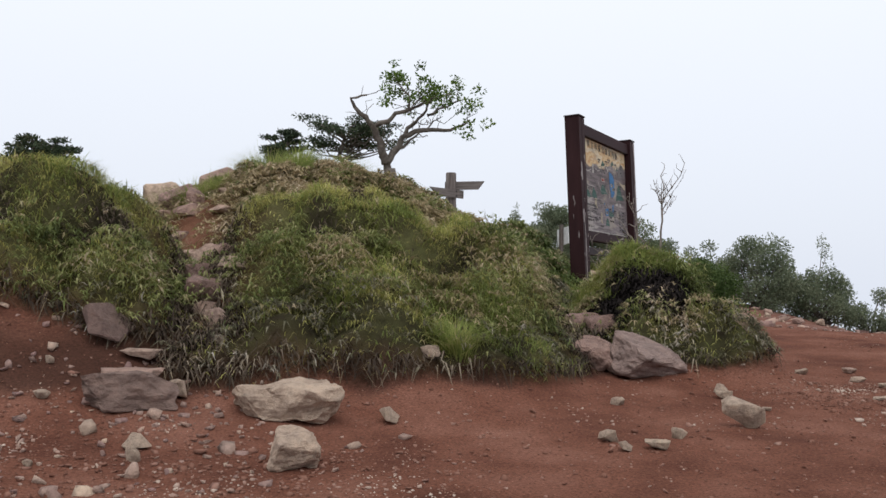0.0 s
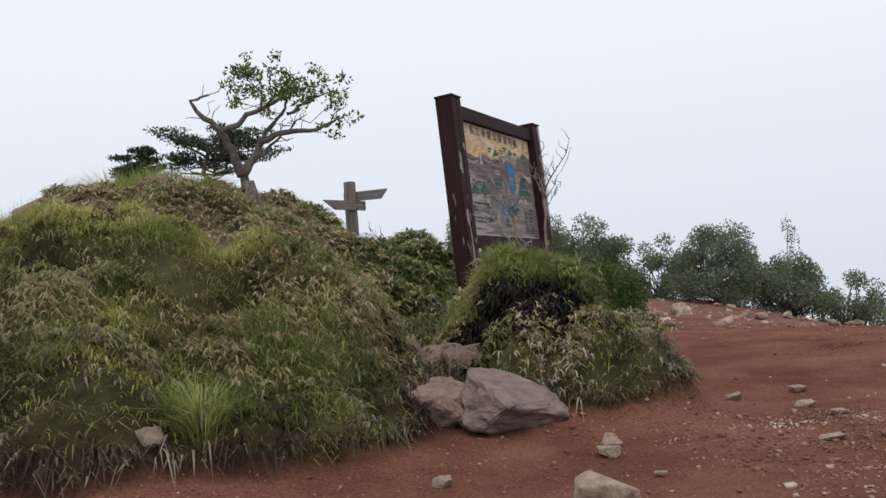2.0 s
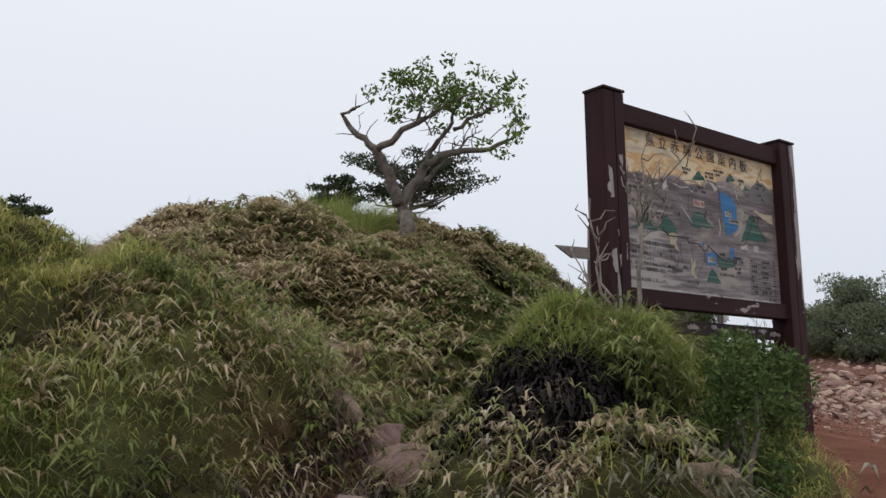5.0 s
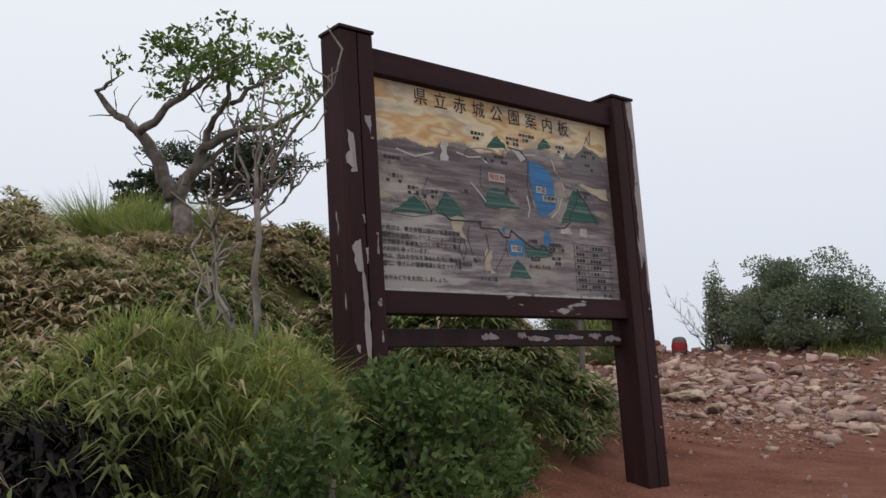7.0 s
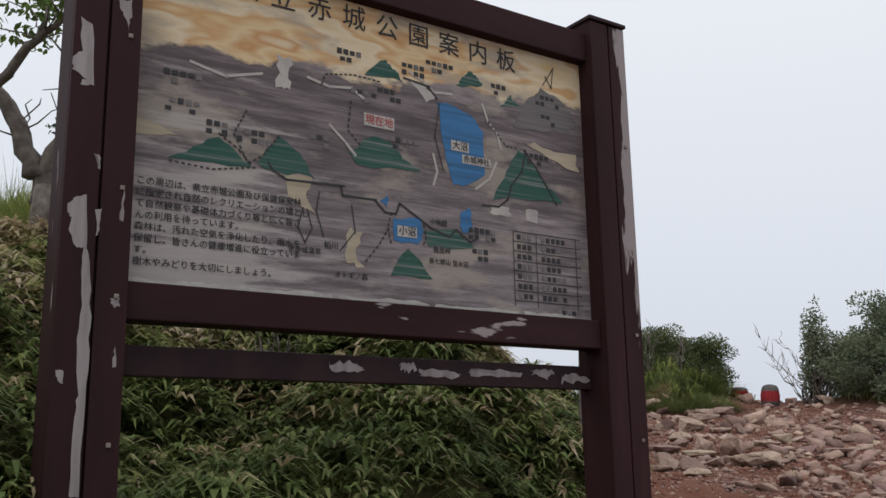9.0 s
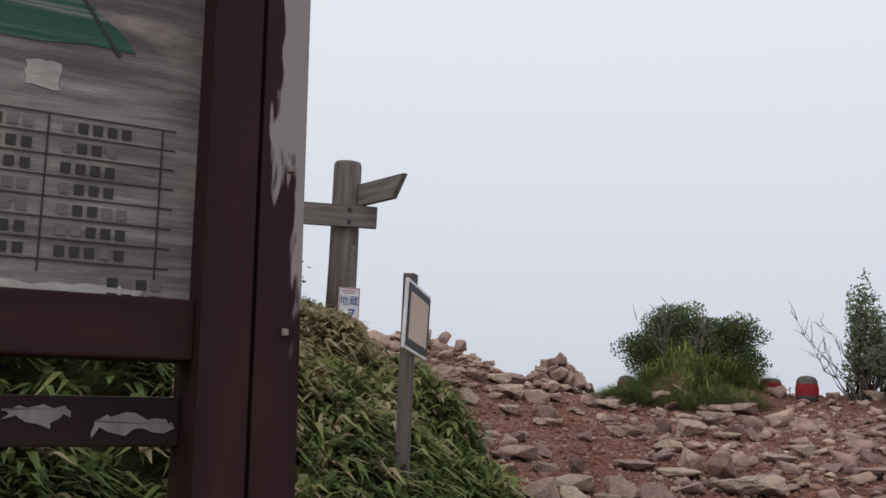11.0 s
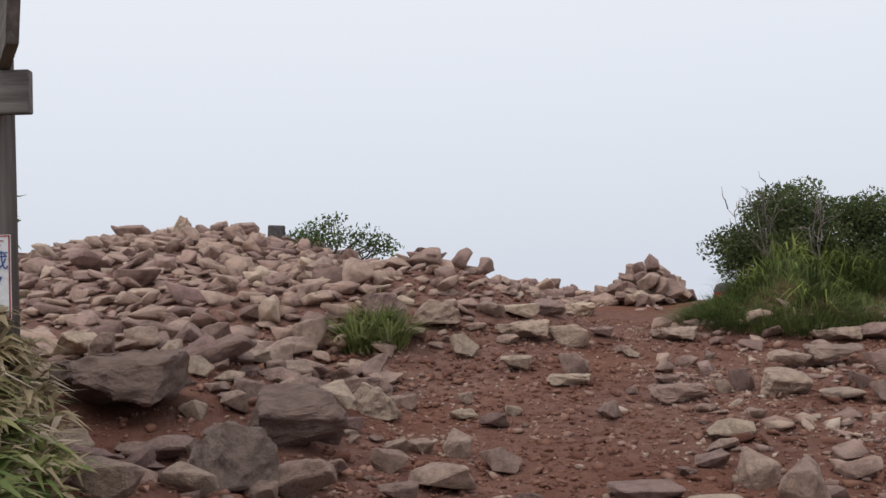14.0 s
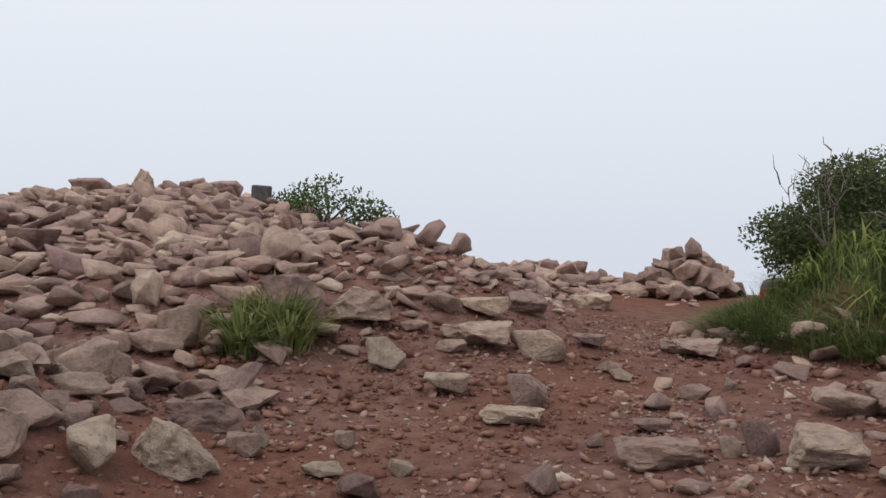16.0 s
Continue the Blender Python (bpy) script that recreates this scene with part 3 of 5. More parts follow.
for i in range(46):
    y = 7.7 + i * 0.135
    x = -1.5 - 0.35 * (y - 8) + rng.normal(0, 0.10 + 0.075 * (y - 7.7))
    put_rock(SLABS[i % 8] if i % 3 else BLOCKY[i % 6], x, y, rng.uniform(0.22, 0.42 + 0.06 * (y - 7.7)), rng.uniform(0, 6), 0.2, "brown stone stepping up a gully through the turf", group="gully stones")
dark = put_rock(BLOCKY[2], -1.93, 7.16, 0.42, 0.3, 0.2, "dark reddish stone under the turf edge")
dark.material_slots[0].link = "OBJECT"
dark.material_slots[0].material = M_DARKROCK

# the stony path
set_stones(((-2.59, 23.26, 0.49, 0.31), (-2.79, 22.84, 0.46, 0.4), (-2.94, 22.1, 0.34, 0.39), (-2.9, 21.92, 0.34, 0.27), (-3.83, 22.09, 0.28, 0.2), (-2.52, 22.82, 0.31, 0.11), (-1.96, 22.96, 0.26, 0.23), (-1.98, 23.7, 0.51, 0.22), (-1.66, 23.99, 0.38, 0.26), (-2.48, 23.85, 0.28, 0.17), (-2.36, 24.12, 0.33, 0.2), (-2.37, 24.56, 0.39, 0.22), (-4.12, 27.31, 0.55, 0.25), (-0.01, 23.06, 0.47, 0.17), (-0.11, 22.4, 0.25, 0.12), (0.6, 23.46, 0.39, 0.24), (0.29, 23.43, 0.19, 0.18), (0.15, 24.47, 0.37, 0.21), (0.41, 24.69, 0.43, 0.23), (0.03, 25.59, 0.44, 0.16), (0.34, 25.75, 0.37, 0.24), (0.95, 23.86, 0.16, 0.15), (1.23, 23.54, 0.19, 0.18), (-1.4, 25.25, 0.49, 0.18)), 0.76, "buff broken stone on the stony path", "stones of the stony path")
set_stones(((-1.08, 23.28, 0.27, 0.2), (-0.93, 23.02, 0.39, 0.11), (-0.65, 24.23, 0.23, 0.1), (-1.5, 23.04, 0.3, 0.14), (0.99, 23.48, 0.3, 0.09), (0.83, 22.27, 0.28, 0.14), (-0.38, 23.06, 0.14, 0.07), (-0.43, 20.13, 0.62, 0.41), (-1.07, 21.24, 0.39, 0.33), (-0.96, 20.85, 0.32, 0.23), (-0.64, 20.67, 0.15, 0.1), (-1.74, 21.05, 0.3, 0.17), (-1.67, 20.72, 0.24, 0.13), (-1.14, 20.19, 0.18, 0.08), (-1.22, 20.05, 0.16, 0.14), (-0.21, 21.05, 0.22, 0.2), (-0.34, 20.74, 0.18, 0.09), (-0.31, 20.9, 0.16, 0.08), (-1.14, 22.11, 0.12, 0.11), (-0.87, 21.81, 0.19, 0.1), (-0.58, 21.79, 0.2, 0.13), (-0.66, 22.09, 0.13, 0.1), (-1.35, 21.77, 0.09, 0.13), (-0.64, 24.59, 0.12, 0.11)), 0.76, "buff broken stone on the stony path", "stones of the stony path")
set_stones(((0.21, 23.32, 0.12, 0.11), (0.74, 22.75, 0.12, 0.08), (-1.94, 23.45, 0.22, 0.09), (-1.77, 24.59, 0.26, 0.11), (-2.28, 23.45, 0.2, 0.1), (-1.32, 24.28, 0.18, 0.09), (-1.17, 24.23, 0.17, 0.09), (-1.15, 19.51, 0.88, 0.38), (-0.04, 19.51, 0.41, 0.42), (0.15, 19.2, 0.24, 0.15), (0.4, 18.74, 0.36, 0.19), (-0.66, 19.04, 0.26, 0.18), (0.22, 20.53, 0.34, 0.2), (-0.06, 20.46, 0.22, 0.16), (0.19, 21.03, 0.25, 0.16), (1.31, 21.62, 0.27, 0.24), (1.04, 21.71, 0.23, 0.1), (1.05, 21.1, 0.38, 0.1), (0.14, 19.52, 0.19, 0.09), (0.24, 20.21, 0.23, 0.1), (1.15, 19.83, 0.3, 0.17), (0.7, 20.23, 0.24, 0.13), (1.47, 19.99, 0.28, 0.19), (1.71, 20.15, 0.36, 0.17)), 0.76, "buff broken stone on the stony path", "stones of the stony path")
set_stones(((2.06, 20.96, 0.57, 0.22), (1.42, 21.17, 0.37, 0.11), (1.78, 20.94, 0.16, 0.09), (1.26, 19.18, 0.38, 0.19), (0.6, 19.26, 0.32, 0.2), (0.92, 18.71, 0.25, 0.1), (1.79, 22.55, 0.35, 0.1), (1.86, 23.02, 0.2, 0.17), (2.06, 21.45, 0.15, 0.09), (1.45, 19.83, 0.21, 0.08), (1.76, 19.95, 0.27, 0.1), (2.24, 21.69, 0.22, 0.11), (1.37, 19.5, 0.29, 0.12), (0.75, 19.53, 0.25, 0.1), (-1.61, 21.63, 0.4, 0.21), (-1.28, 21.64, 0.19, 0.14), (-0.34, 23.42, 0.24, 0.09)), 0.76, "buff broken stone on the stony path", "stones of the stony path")


def path_edges(y):
    """Where the trodden earth begins and ends across the stony path."""
    return (np.interp(y, (17, 18.3, 19.5, 20, 20.6, 20.9, 21.15, 22, 22.6, 23.3, 25, 28), (2.2, 1.2, 0.4, 0.05, -0.35, -0.6, -1.5, -1.75, -2.35, -2.1, -2.9, -4.6)),
            np.interp(y, (17, 19, 20, 21, 22, 23, 23.7, 25, 28), (6.0, 2.6, 1.0, 0.8, 0.45, -0.3, -0.95, -1.7, -3.2)))


def rubble_chance(x, y):
    slope = step(0.12, 0.35, dome(DOMES["rubble"], x, y) + dome(DOMES["rubble_foot"], x, y) + dome(DOMES["ledge_top"], x, y) + dome(DOMES["rubble_north"], x, y)) + step(0.02, 0.12, dome(DOMES["ledge"], x, y)) * step(18.5, 18.9, y)
    lo, hi = path_edges(y)
    left = step(0.0, -0.35, x - lo) * step(18.2, 19.0, y) * (1 - step(30.5, 31.5, y)) * 0.9
    right = step(0.0, 0.6, x - hi) * step(18.2, 20.5, y) * (1 - step(27.0, 28.5, y)) * (0.38 + 0.9 * np.maximum(0, vnoise(x, y, 0.9)))
    trodden = step(0.05, 0.3, x - lo) * step(0.05, 0.3, hi - x)
    return np.clip(np.maximum(slope, left) * (1 - trodden) * (1 - step(-0.05, 0.2, x - lo)) + right, 0.015, 1) * (1 - step(0.2, 0.5, turf_mask(x, y))) * (y > 18.2)


def rubble():
    """Rubble in a loose grid, so that the stones touch and seldom cross."""
    cells = []
    for pitch, size in ((0.42, 0.44), (0.25, 0.28), (0.16, 0.17)):
        gx, gy = np.meshgrid(np.arange(-15, 5.5, pitch), np.arange(18.3, 31.5, pitch))
        x, y = gx.ravel() + rng.normal(0, pitch * 0.25, gx.size), gy.ravel() + rng.normal(0, pitch * 0.25, gx.size)
        k = rng.random(x.size) < rubble_chance(x, y) * (0.9 if pitch > 0.4 else 0.75 if pitch > 0.2 else 0.42)
        cells.append(np.stack([x[k], y[k], size * rng.uniform(0.55, 1.25, k.sum())], 1))
    r = np.concatenate(cells)
    r = r[~((np.abs(r[:, 0] - 0.0) < 0.25) & (np.abs(r[:, 1] - 18.5) < 0.25))]
    for px, py, pw in PLACED:
        r = r[np.hypot(r[:, 0] - px, r[:, 1] - py) > 0.42 * (pw + r[:, 2])]
    r[:, 2] = np.where(r[:, 0] > path_edges(r[:, 1])[0], r[:, 2] * 0.74, r[:, 2])
    near = np.argsort(np.hypot(r[:, 0] + 0.5, r[:, 1] - 21.0) - 1.5 * r[:, 2])
    for i in near[:118]:
        x, y, s = r[i]
        slab = rng.random() < 0.75
        put_rock((SLABS if slab else BLOCKY)[rng.integers(8)], x, y, s, rng.uniform(0, 6.28), 0.12, "broken buff stone in a rubble slope", (rng.normal(0, 0.16), rng.normal(0, 0.16)), group="rubble stones")
    rest = r[near[118:]]
    # a second course of stones lying on the first
    gx, gy = np.meshgrid(np.arange(-13, 0.5, 0.40), np.arange(18.8, 30.5, 0.40))
    x, y = gx.ravel() + rng.normal(0, 0.12, gx.size), gy.ravel() + rng.normal(0, 0.12, gx.size)
    k = rng.random(x.size) < 0.6 * step(0.5, 0.95, rubble_chance(x, y)) * step(0.15, 0.6, path_edges(y)[0] - x)
    x, y, w = x[k], y[k], rng.uniform(0.2, 0.38, k.sum())
    clear = np.ones(len(x), bool)
    for px, py, pw in PLACED:
        clear &= np.hypot(x - px, y - py) > 0.4 * (pw + w)
    stamp("rubble", chip_arrays(BLOCKY[:4] + SLABS), x[clear], y[clear], w[clear], "loose upper course of broken buff stones", "rubble", 0.06)
    stamp("rubble", chip_arrays(LUMPS), rest[:, 0], rest[:, 1], rest[:, 2], "slope of broken buff and pinkish stones", "rubble", 0.1)


rubble()
CH = chip_arrays(CHIPS)
gx, gy = scatter(54000, -4, 5, 3.8, 9.5, lambda x, y: (1 - step(0.05, 0.25, turf_mask(x, y))) * np.clip(0.45 + 1.6 * vnoise(x, y, 0.7), 0.12, 1))
stamp("gravel", CH, gx, gy, np.minimum(0.010 + rng.exponential(0.010, len(gx)), 0.09), "loose pebbles strewn on red earth", "gravel", material=M_GRAVEL)
gx, gy = scatter(26000, -5, 8, 2.5, 19, lambda x, y: (1 - step(0.05, 0.25, turf_mask(x, y))) * np.clip(0.35 + 1.2 * vnoise(x, y, 0.7), 0.06, 1))
stamp("gravel", CH, gx, gy, np.minimum(0.008 + rng.exponential(0.011, len(gx)), 0.10), "loose pebbles strewn on red earth", "gravel", material=M_GRAVEL)
gx, gy = scatter(42000, -4, 4, 17.5, 27, lambda x, y: (1 - step(0.05, 0.25, turf_mask(x, y))) * np.clip(0.6 + 1.2 * vnoise(x, y, 0.9), 0.1, 1))
stamp("gravel", CH, gx, gy, np.minimum(0.012 + rng.exponential(0.02, len(gx)), 0.16), "broken stone chips covering the stony path", "gravel", material=M_GRAVEL)
gx, gy = scatter(420, 3.4, 11, 14.0, 26, lambda x, y: 0.1 + 0.9 * step(16, 18, y))
stamp("gravel", CH, gx, gy, 0.06 + rng.exponential(0.06, len(gx)), "scattered pale stones across the open path", "gravel")

gx, gy = scatter(16000, -2.5, 4, 18.5, 26.5, lambda x, y: (1 - step(0.05, 0.25, turf_mask(x, y))) * (0.12 + 0.88 * step(-0.2, 0.5, x - path_edges(y)[1])) * np.clip(0.5 + 1.5 * vnoise(x, y, 1.1), 0.05, 1))
stamp("gravel", CH, gx, gy, np.minimum(0.02 + rng.exponential(0.018, len(gx)), 0.13), "pale broken chips beside the trodden path", "gravel")

# cairn
for k in range(54):
    a, rr = k * 2.4, 0.85 * math.sqrt((k + 0.5) / 54)
    x, y = -4.75 + rr * math.cos(a) * 0.7, 29.9 + rr * math.sin(a)
    put_rock((BLOCKY, SLABS)[k % 2][k % 8], x, y, rng.uniform(0.24, 0.42), a * 3, 0.05, "stone piled in a small cairn", (rng.normal(0, 0.2), rng.normal(0, 0.2)), group="cairn stones", z=float(height(x, y)) + 0.58 * (1 - rr / 0.85) - 0.03)
put_rock(CRAGS[1], -4.95, 30.5, 0.45, 0.4, 0.05, "dark pointed stone on top of a cairn", (0.1, 0.3), (0.8, 0.8, 1.1), "cairn stones", z=float(height(-4.95, 30.5)) + 0.25)


# stones standing out on the crest of the rubble
for x, y, w, h, lab in ((-9.37, 24.52, 0.34, 0.36, "pointed stone on the crest of the rubble"), (-10.2, 24.1, 0.6, 0.24, "flat stone on the crest of the rubble"), (-10.03, 26.03, 0.55, 0.26, "flat dark stone on the crest of the rubble")):
    put_rock(CRAGS[1] if h > 0.3 else SLABS[3], x, y, w, 0.7, 0.0, lab, stretch=(1, 1, h / w / (0.75 if h > 0.3 else 0.36)), group="crest stones", z=float(height(x, y)) + 0.02)
stub = part("stone_post", box(0.26, 0.2, 0.30, 0, 0, 0.08, 0.03), M_STATUE, None)
stub.matrix_world = pose(-9.7, 26.41, float(height(-9.7, 26.41)) + 0.1, 3, 4, 40)
tagged(stub, "short dark squared stone post standing among rubble", "stone post")
sx, sy = scatter(520, -3.2, 0.4, 4.9, 7.4, lambda x, y: (1 - step(0.05, 0.25, turf_mask(x, y))) * step(0.4, -1.2, x))
stamp("small_stones", CH, sx, sy, 0.03 + rng.exponential(0.03, len(sx)), "small pale stones lying on red earth", "stones")


# ---- plants ----
def sward(name, material, x, y, length, width, lift, droop, lean, height_off, label, category, out_by=None):
    """A mesh of single blades standing on the ground."""
    n = len(x)
    nrm = slope_normal(x, y)
    a = rng.uniform(0, math.tau, n)
    flat = np.stack([np.cos(a), np.sin(a), np.zeros(n)], -1)
    out = nrm * (1, 1, 0)
    if out_by is not None:
        out = out + np.stack([out_by[0], out_by[1], np.zeros(n)], -1) * 1.3
    dirs = unit(flat * lean[:, None] + unit(nrm + (0, 0, 0.8)) + out * 0.5)
    ups = unit(np.cross(np.cross(dirs, (0, 0, 1.0)), dirs) + 1e-6)
    roots = np.stack([x, y, height(x, y)], -1) + nrm * height_off[:, None]
    v, t = leaf_blades(roots, dirs, ups, length, width, lift, droop)
    me = fast_mesh(name, v, t, material)
    return tagged(new(name, me), label, category, kind="stuff")


def sasa_part(x, y):
    d = {k: dome(DOMES[k], x, y) for k in GRASSY}
    w = d["crest"] + d["crest_peak"] + d["ridge"] + d["knoll"] + d["tree_knoll"] + d["behind"] * 1.1 + (d["front"] + d["shoulder"]) * 0.62 + (d["small"] + d["small_tail"]) * 0.8 * (1 - step(0.85, 1.1, d["small"])) * (1 - 0.9 * step(10.3, 10.9, y)) + d["west"] * 0.5 + d["far_west"] * 0.3
    s = w / (sum(d.values()) + 1e-6)
    return np.clip(s - 0.85 * rim_top(x, y) - 0.5 * step(10.3, 10.8, y) * step(1.5, 1.9, x) * (1 - step(12.2, 12.8, y)) + 0.5 * vnoise(x, y, 1.2) + 0.5 * vnoise(x, y, 3.0), 0.04, 0.97)


def turf():
    near = lambda x, y: turf_mask(x, y) * (1 - np.minimum(1, 1.08 * dark_face(x, y))) * (0.35 + 0.65 * step(0.25, 0.6, clumps(x + 0.2 * vnoise(x, y, 2.0), y, 0.95)[0]))
    box_near = (-4.6, 4.2, 6.6, 20.0)
    # bamboo grass: whorls of four leaves at the top of each stem
    x, y = scatter(175000, *box_near, lambda x, y: near(x, y) * sasa_part(x, y))
    ch, ox, oy, who = clumps(x, y, 0.42)
    keep = rng.random(len(x)) < np.where(y > 11.5, 0.04 + 0.9 * ch ** 1.5, 0.12 + 0.88 * ch)
    x, y, ch, ox, oy, who = (np.repeat(v[keep], 4) for v in (x, y, ch, ox, oy, who))
    n = len(x)
    stem = np.repeat(rng.uniform(0.1, 1, n // 4), 4)
    d = {k: dome(DOMES[k], x, y) for k in GRASSY}
    dry = (d["crest"] + d["crest_peak"] + d["tree_knoll"] + 0.7 * d["ridge"] + 0.75 * d["knoll"] + 0.12 * d["behind"]) / (sum(d.values()) + 1e-6)
    dry = dry * (1 - 0.95 * step(-0.8, 0.4, x) * step(12.6, 13.4, y) * (1 - step(15.8, 16.8, y)))
    fresh = np.repeat(rng.random(n // 4), 4) < np.clip(np.where(y < 10.8, 0.84, 0.64) - 0.75 * dry + 1.1 * (who - 0.5) + 0.6 * vnoise(x, y, 1.1), 0.06, 0.92)
    fresh = fresh | ((y > 17.0) & (x > -0.5) & (grassy_height(x, y) < 0.62 + 0.5 * vnoise(x, y, 1.7)))
    low = grassy_height(x, y) + 0.35 * vnoise(x, y, 1.9)
    foot = np.repeat(rng.random(n // 4), 4) < np.where(y < 12.2, 0.92 * (1 - step(0.45, 0.95, low)), np.where(y > 14.5, 0.62, 0.78) * (1 - step(0.6, 1.45, low)))
    foot = foot | (np.repeat(rng.random(n // 4), 4) < 0.6 * step(0.0, 0.6, x) * step(12.4, 13.0, y) * (1 - step(15.3, 16.0, y)))
    fresh, dryer = fresh & ~foot, ~fresh & ~foot
    lush = foot & (y > 12.2)
    foot = foot & ~lush
    for k, m, lab in ((lush, M_TUFTD, "lush dark green bamboo grass low on the bank"), (foot, M_SASAD, "dull grey-green bamboo grass hanging at the foot of the banks"), (fresh, M_SASAG, "fresh green bamboo grass on the banks"), (dryer, M_SASA, "dry tan and olive bamboo grass on the banks")):
        c = k.sum()
        big = np.where(y[k] > 15, 1.15, np.where(y[k] < 10.5, 0.75, 0.95))
        off = ch[k] * (0.05 + 0.17 * who[k]) * np.where(m is M_SASAD, 0.7, 1.0) * np.sqrt(stem[k]) * (1 - 0.75 * np.maximum(rim_shade(x[k], y[k]), 0.8 * rim_top(x[k], y[k]))) + 0.015
        sward("bamboo_grass", m, x[k], y[k], rng.uniform(0.07, 0.15, c) * big, rng.uniform(0.012, 0.023, c) * big * np.where(y[k] > 11.5, 1.35, 1.0), rng.uniform(0.0, 0.25, c), rng.uniform(0.2, 1.0, c) * np.where(y[k] > 11.5, 0.75, 1.0), rng.uniform(0.9, 2.8, c) * np.where(y[k] > 11.5, 1.5, 1.0), off, lab, "bamboo grass", (ox[k], oy[k]))
    x, y = scatter(760000, *box_near, lambda x, y: near(x, y) * (1 - sasa_part(x, y)))
    ch, ox, oy, who = clumps(x, y, 0.3)
    n = len(x)
    long = (0.5 + 0.9 * ch * (0.4 + who))
    green = rng.random(n) < np.clip(0.35 + 1.2 * (who - 0.5) + 0.8 * vnoise(x, y, 1.6), 0.1, 0.9)
    for k, m, lab in ((green, M_TUFT, "fresh green mountain grass in tufts on the banks"), (~green, M_GRASS, "short olive-green mountain grass on the banks")):
        c = k.sum()
        sward("grass", m, x[k], y[k], rng.uniform(0.045, 0.105, c) * long[k], rng.uniform(0.004, 0.009, c), rng.uniform(0, 0.2, c), rng.uniform(0.1, 0.9, c), rng.uniform(0.3, 1.9, c), 0.06 * ch[k] * rng.random(c), lab, "grass", (0.6 * ox[k], 0.6 * oy[k]))
    x, y = scatter(40000, -12, -4.6, 7, 19, lambda x, y: turf_mask(x, y))
    n = len(x)
    sward("grass", M_GRASS, x, y, rng.uniform(0.1, 0.25, n), rng.uniform(0.01, 0.02, n), rng.uniform(0, 0.2, n), rng.uniform(0.0, 0.6, n), rng.uniform(0.2, 1.4, n), np.zeros(n), "rough grass on the outer banks", "grass")
    x, y = scatter(60000, -4, 16, 25.5, 34, lambda x, y: turf_mask(x, y))
    n = len(x)
    sward("grass", M_TUFT, x, y, rng.uniform(0.15, 0.4, n), rng.uniform(0.01, 0.02, n), rng.uniform(0, 0.2, n), rng.uniform(0.1, 0.9, n), rng.uniform(0.3, 1.6, n), np.zeros(n), "rough green grass under the far bushes", "grass")
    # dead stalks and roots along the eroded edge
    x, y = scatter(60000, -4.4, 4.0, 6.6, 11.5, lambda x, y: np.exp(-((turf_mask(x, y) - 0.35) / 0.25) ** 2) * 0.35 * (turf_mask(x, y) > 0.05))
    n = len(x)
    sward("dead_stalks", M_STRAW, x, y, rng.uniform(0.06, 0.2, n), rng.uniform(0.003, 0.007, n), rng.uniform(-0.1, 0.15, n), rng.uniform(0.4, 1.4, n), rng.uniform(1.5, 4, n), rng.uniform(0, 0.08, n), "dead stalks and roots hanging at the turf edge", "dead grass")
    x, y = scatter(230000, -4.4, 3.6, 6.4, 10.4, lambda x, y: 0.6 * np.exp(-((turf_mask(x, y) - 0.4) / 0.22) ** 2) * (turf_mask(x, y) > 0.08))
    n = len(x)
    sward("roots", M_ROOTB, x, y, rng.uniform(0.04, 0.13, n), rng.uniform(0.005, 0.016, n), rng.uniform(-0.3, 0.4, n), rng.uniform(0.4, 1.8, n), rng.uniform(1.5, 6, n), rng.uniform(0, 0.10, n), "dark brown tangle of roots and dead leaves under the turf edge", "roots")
    # brown root blades added to roughen the shade painted under the hummock edges
    x, y = scatter(60000, -4.2, 1.2, 7.4, 9.6, lambda x, y: 0.5 * rim_shade(x, y) * turf_mask(x, y))
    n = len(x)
    sward("roots", M_ROOTB, x, y, rng.uniform(0.03, 0.09, n), rng.uniform(0.005, 0.016, n), rng.uniform(-0.3, 0.4, n), rng.uniform(0.4, 1.8, n), rng.uniform(1.5, 6, n), rng.uniform(0, 0.05, n), "brown root blades added over painted shade under grassy hummocks", "roots")
    # black roots and moss over the bare face of the small bank
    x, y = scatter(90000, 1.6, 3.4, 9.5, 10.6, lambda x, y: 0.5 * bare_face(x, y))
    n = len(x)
    sward("roots", M_ROOT, x, y, rng.uniform(0.025, 0.07, n), rng.uniform(0.008, 0.03, n), rng.uniform(-0.3, 0.5, n), rng.uniform(0.2, 2.0, n), rng.uniform(2.0, 8, n), rng.uniform(0, 0.07, n), "black matted roots on a bare peaty face", "roots")


turf()


def tussock(x, y, n, h, spread, material, label, width=0.008, lean=0.7):
    a = rng.uniform(0, math.tau, n)
    r = spread * np.sqrt(rng.random(n))
    px, py = x + r * np.cos(a), y + r * np.sin(a)
    flat = np.stack([np.cos(a), np.sin(a), np.zeros(n)], -1) * rng.uniform(0.1, lean, n)[:, None]
    dirs = unit(flat + (0, 0, 1.0) + rng.normal(0, 0.12, (n, 3)))
    ups = unit(-flat + (0, 0, 0.3) + 1e-6)
    L = h * rng.uniform(0.5, 1.1, n)
    roots = np.stack([px, py, height(px, py) - 0.02], -1)
    v, t = leaf_blades(roots, dirs, ups, L, width * rng.uniform(0.6, 1.3, n), rng.uniform(0, 0.15, n), rng.uniform(0.1, 0.9, n))
    return tagged(new("grass_tussock", fast_mesh("grass_tussock", v, t, material)), label, "grass tussock", "grass tussocks")


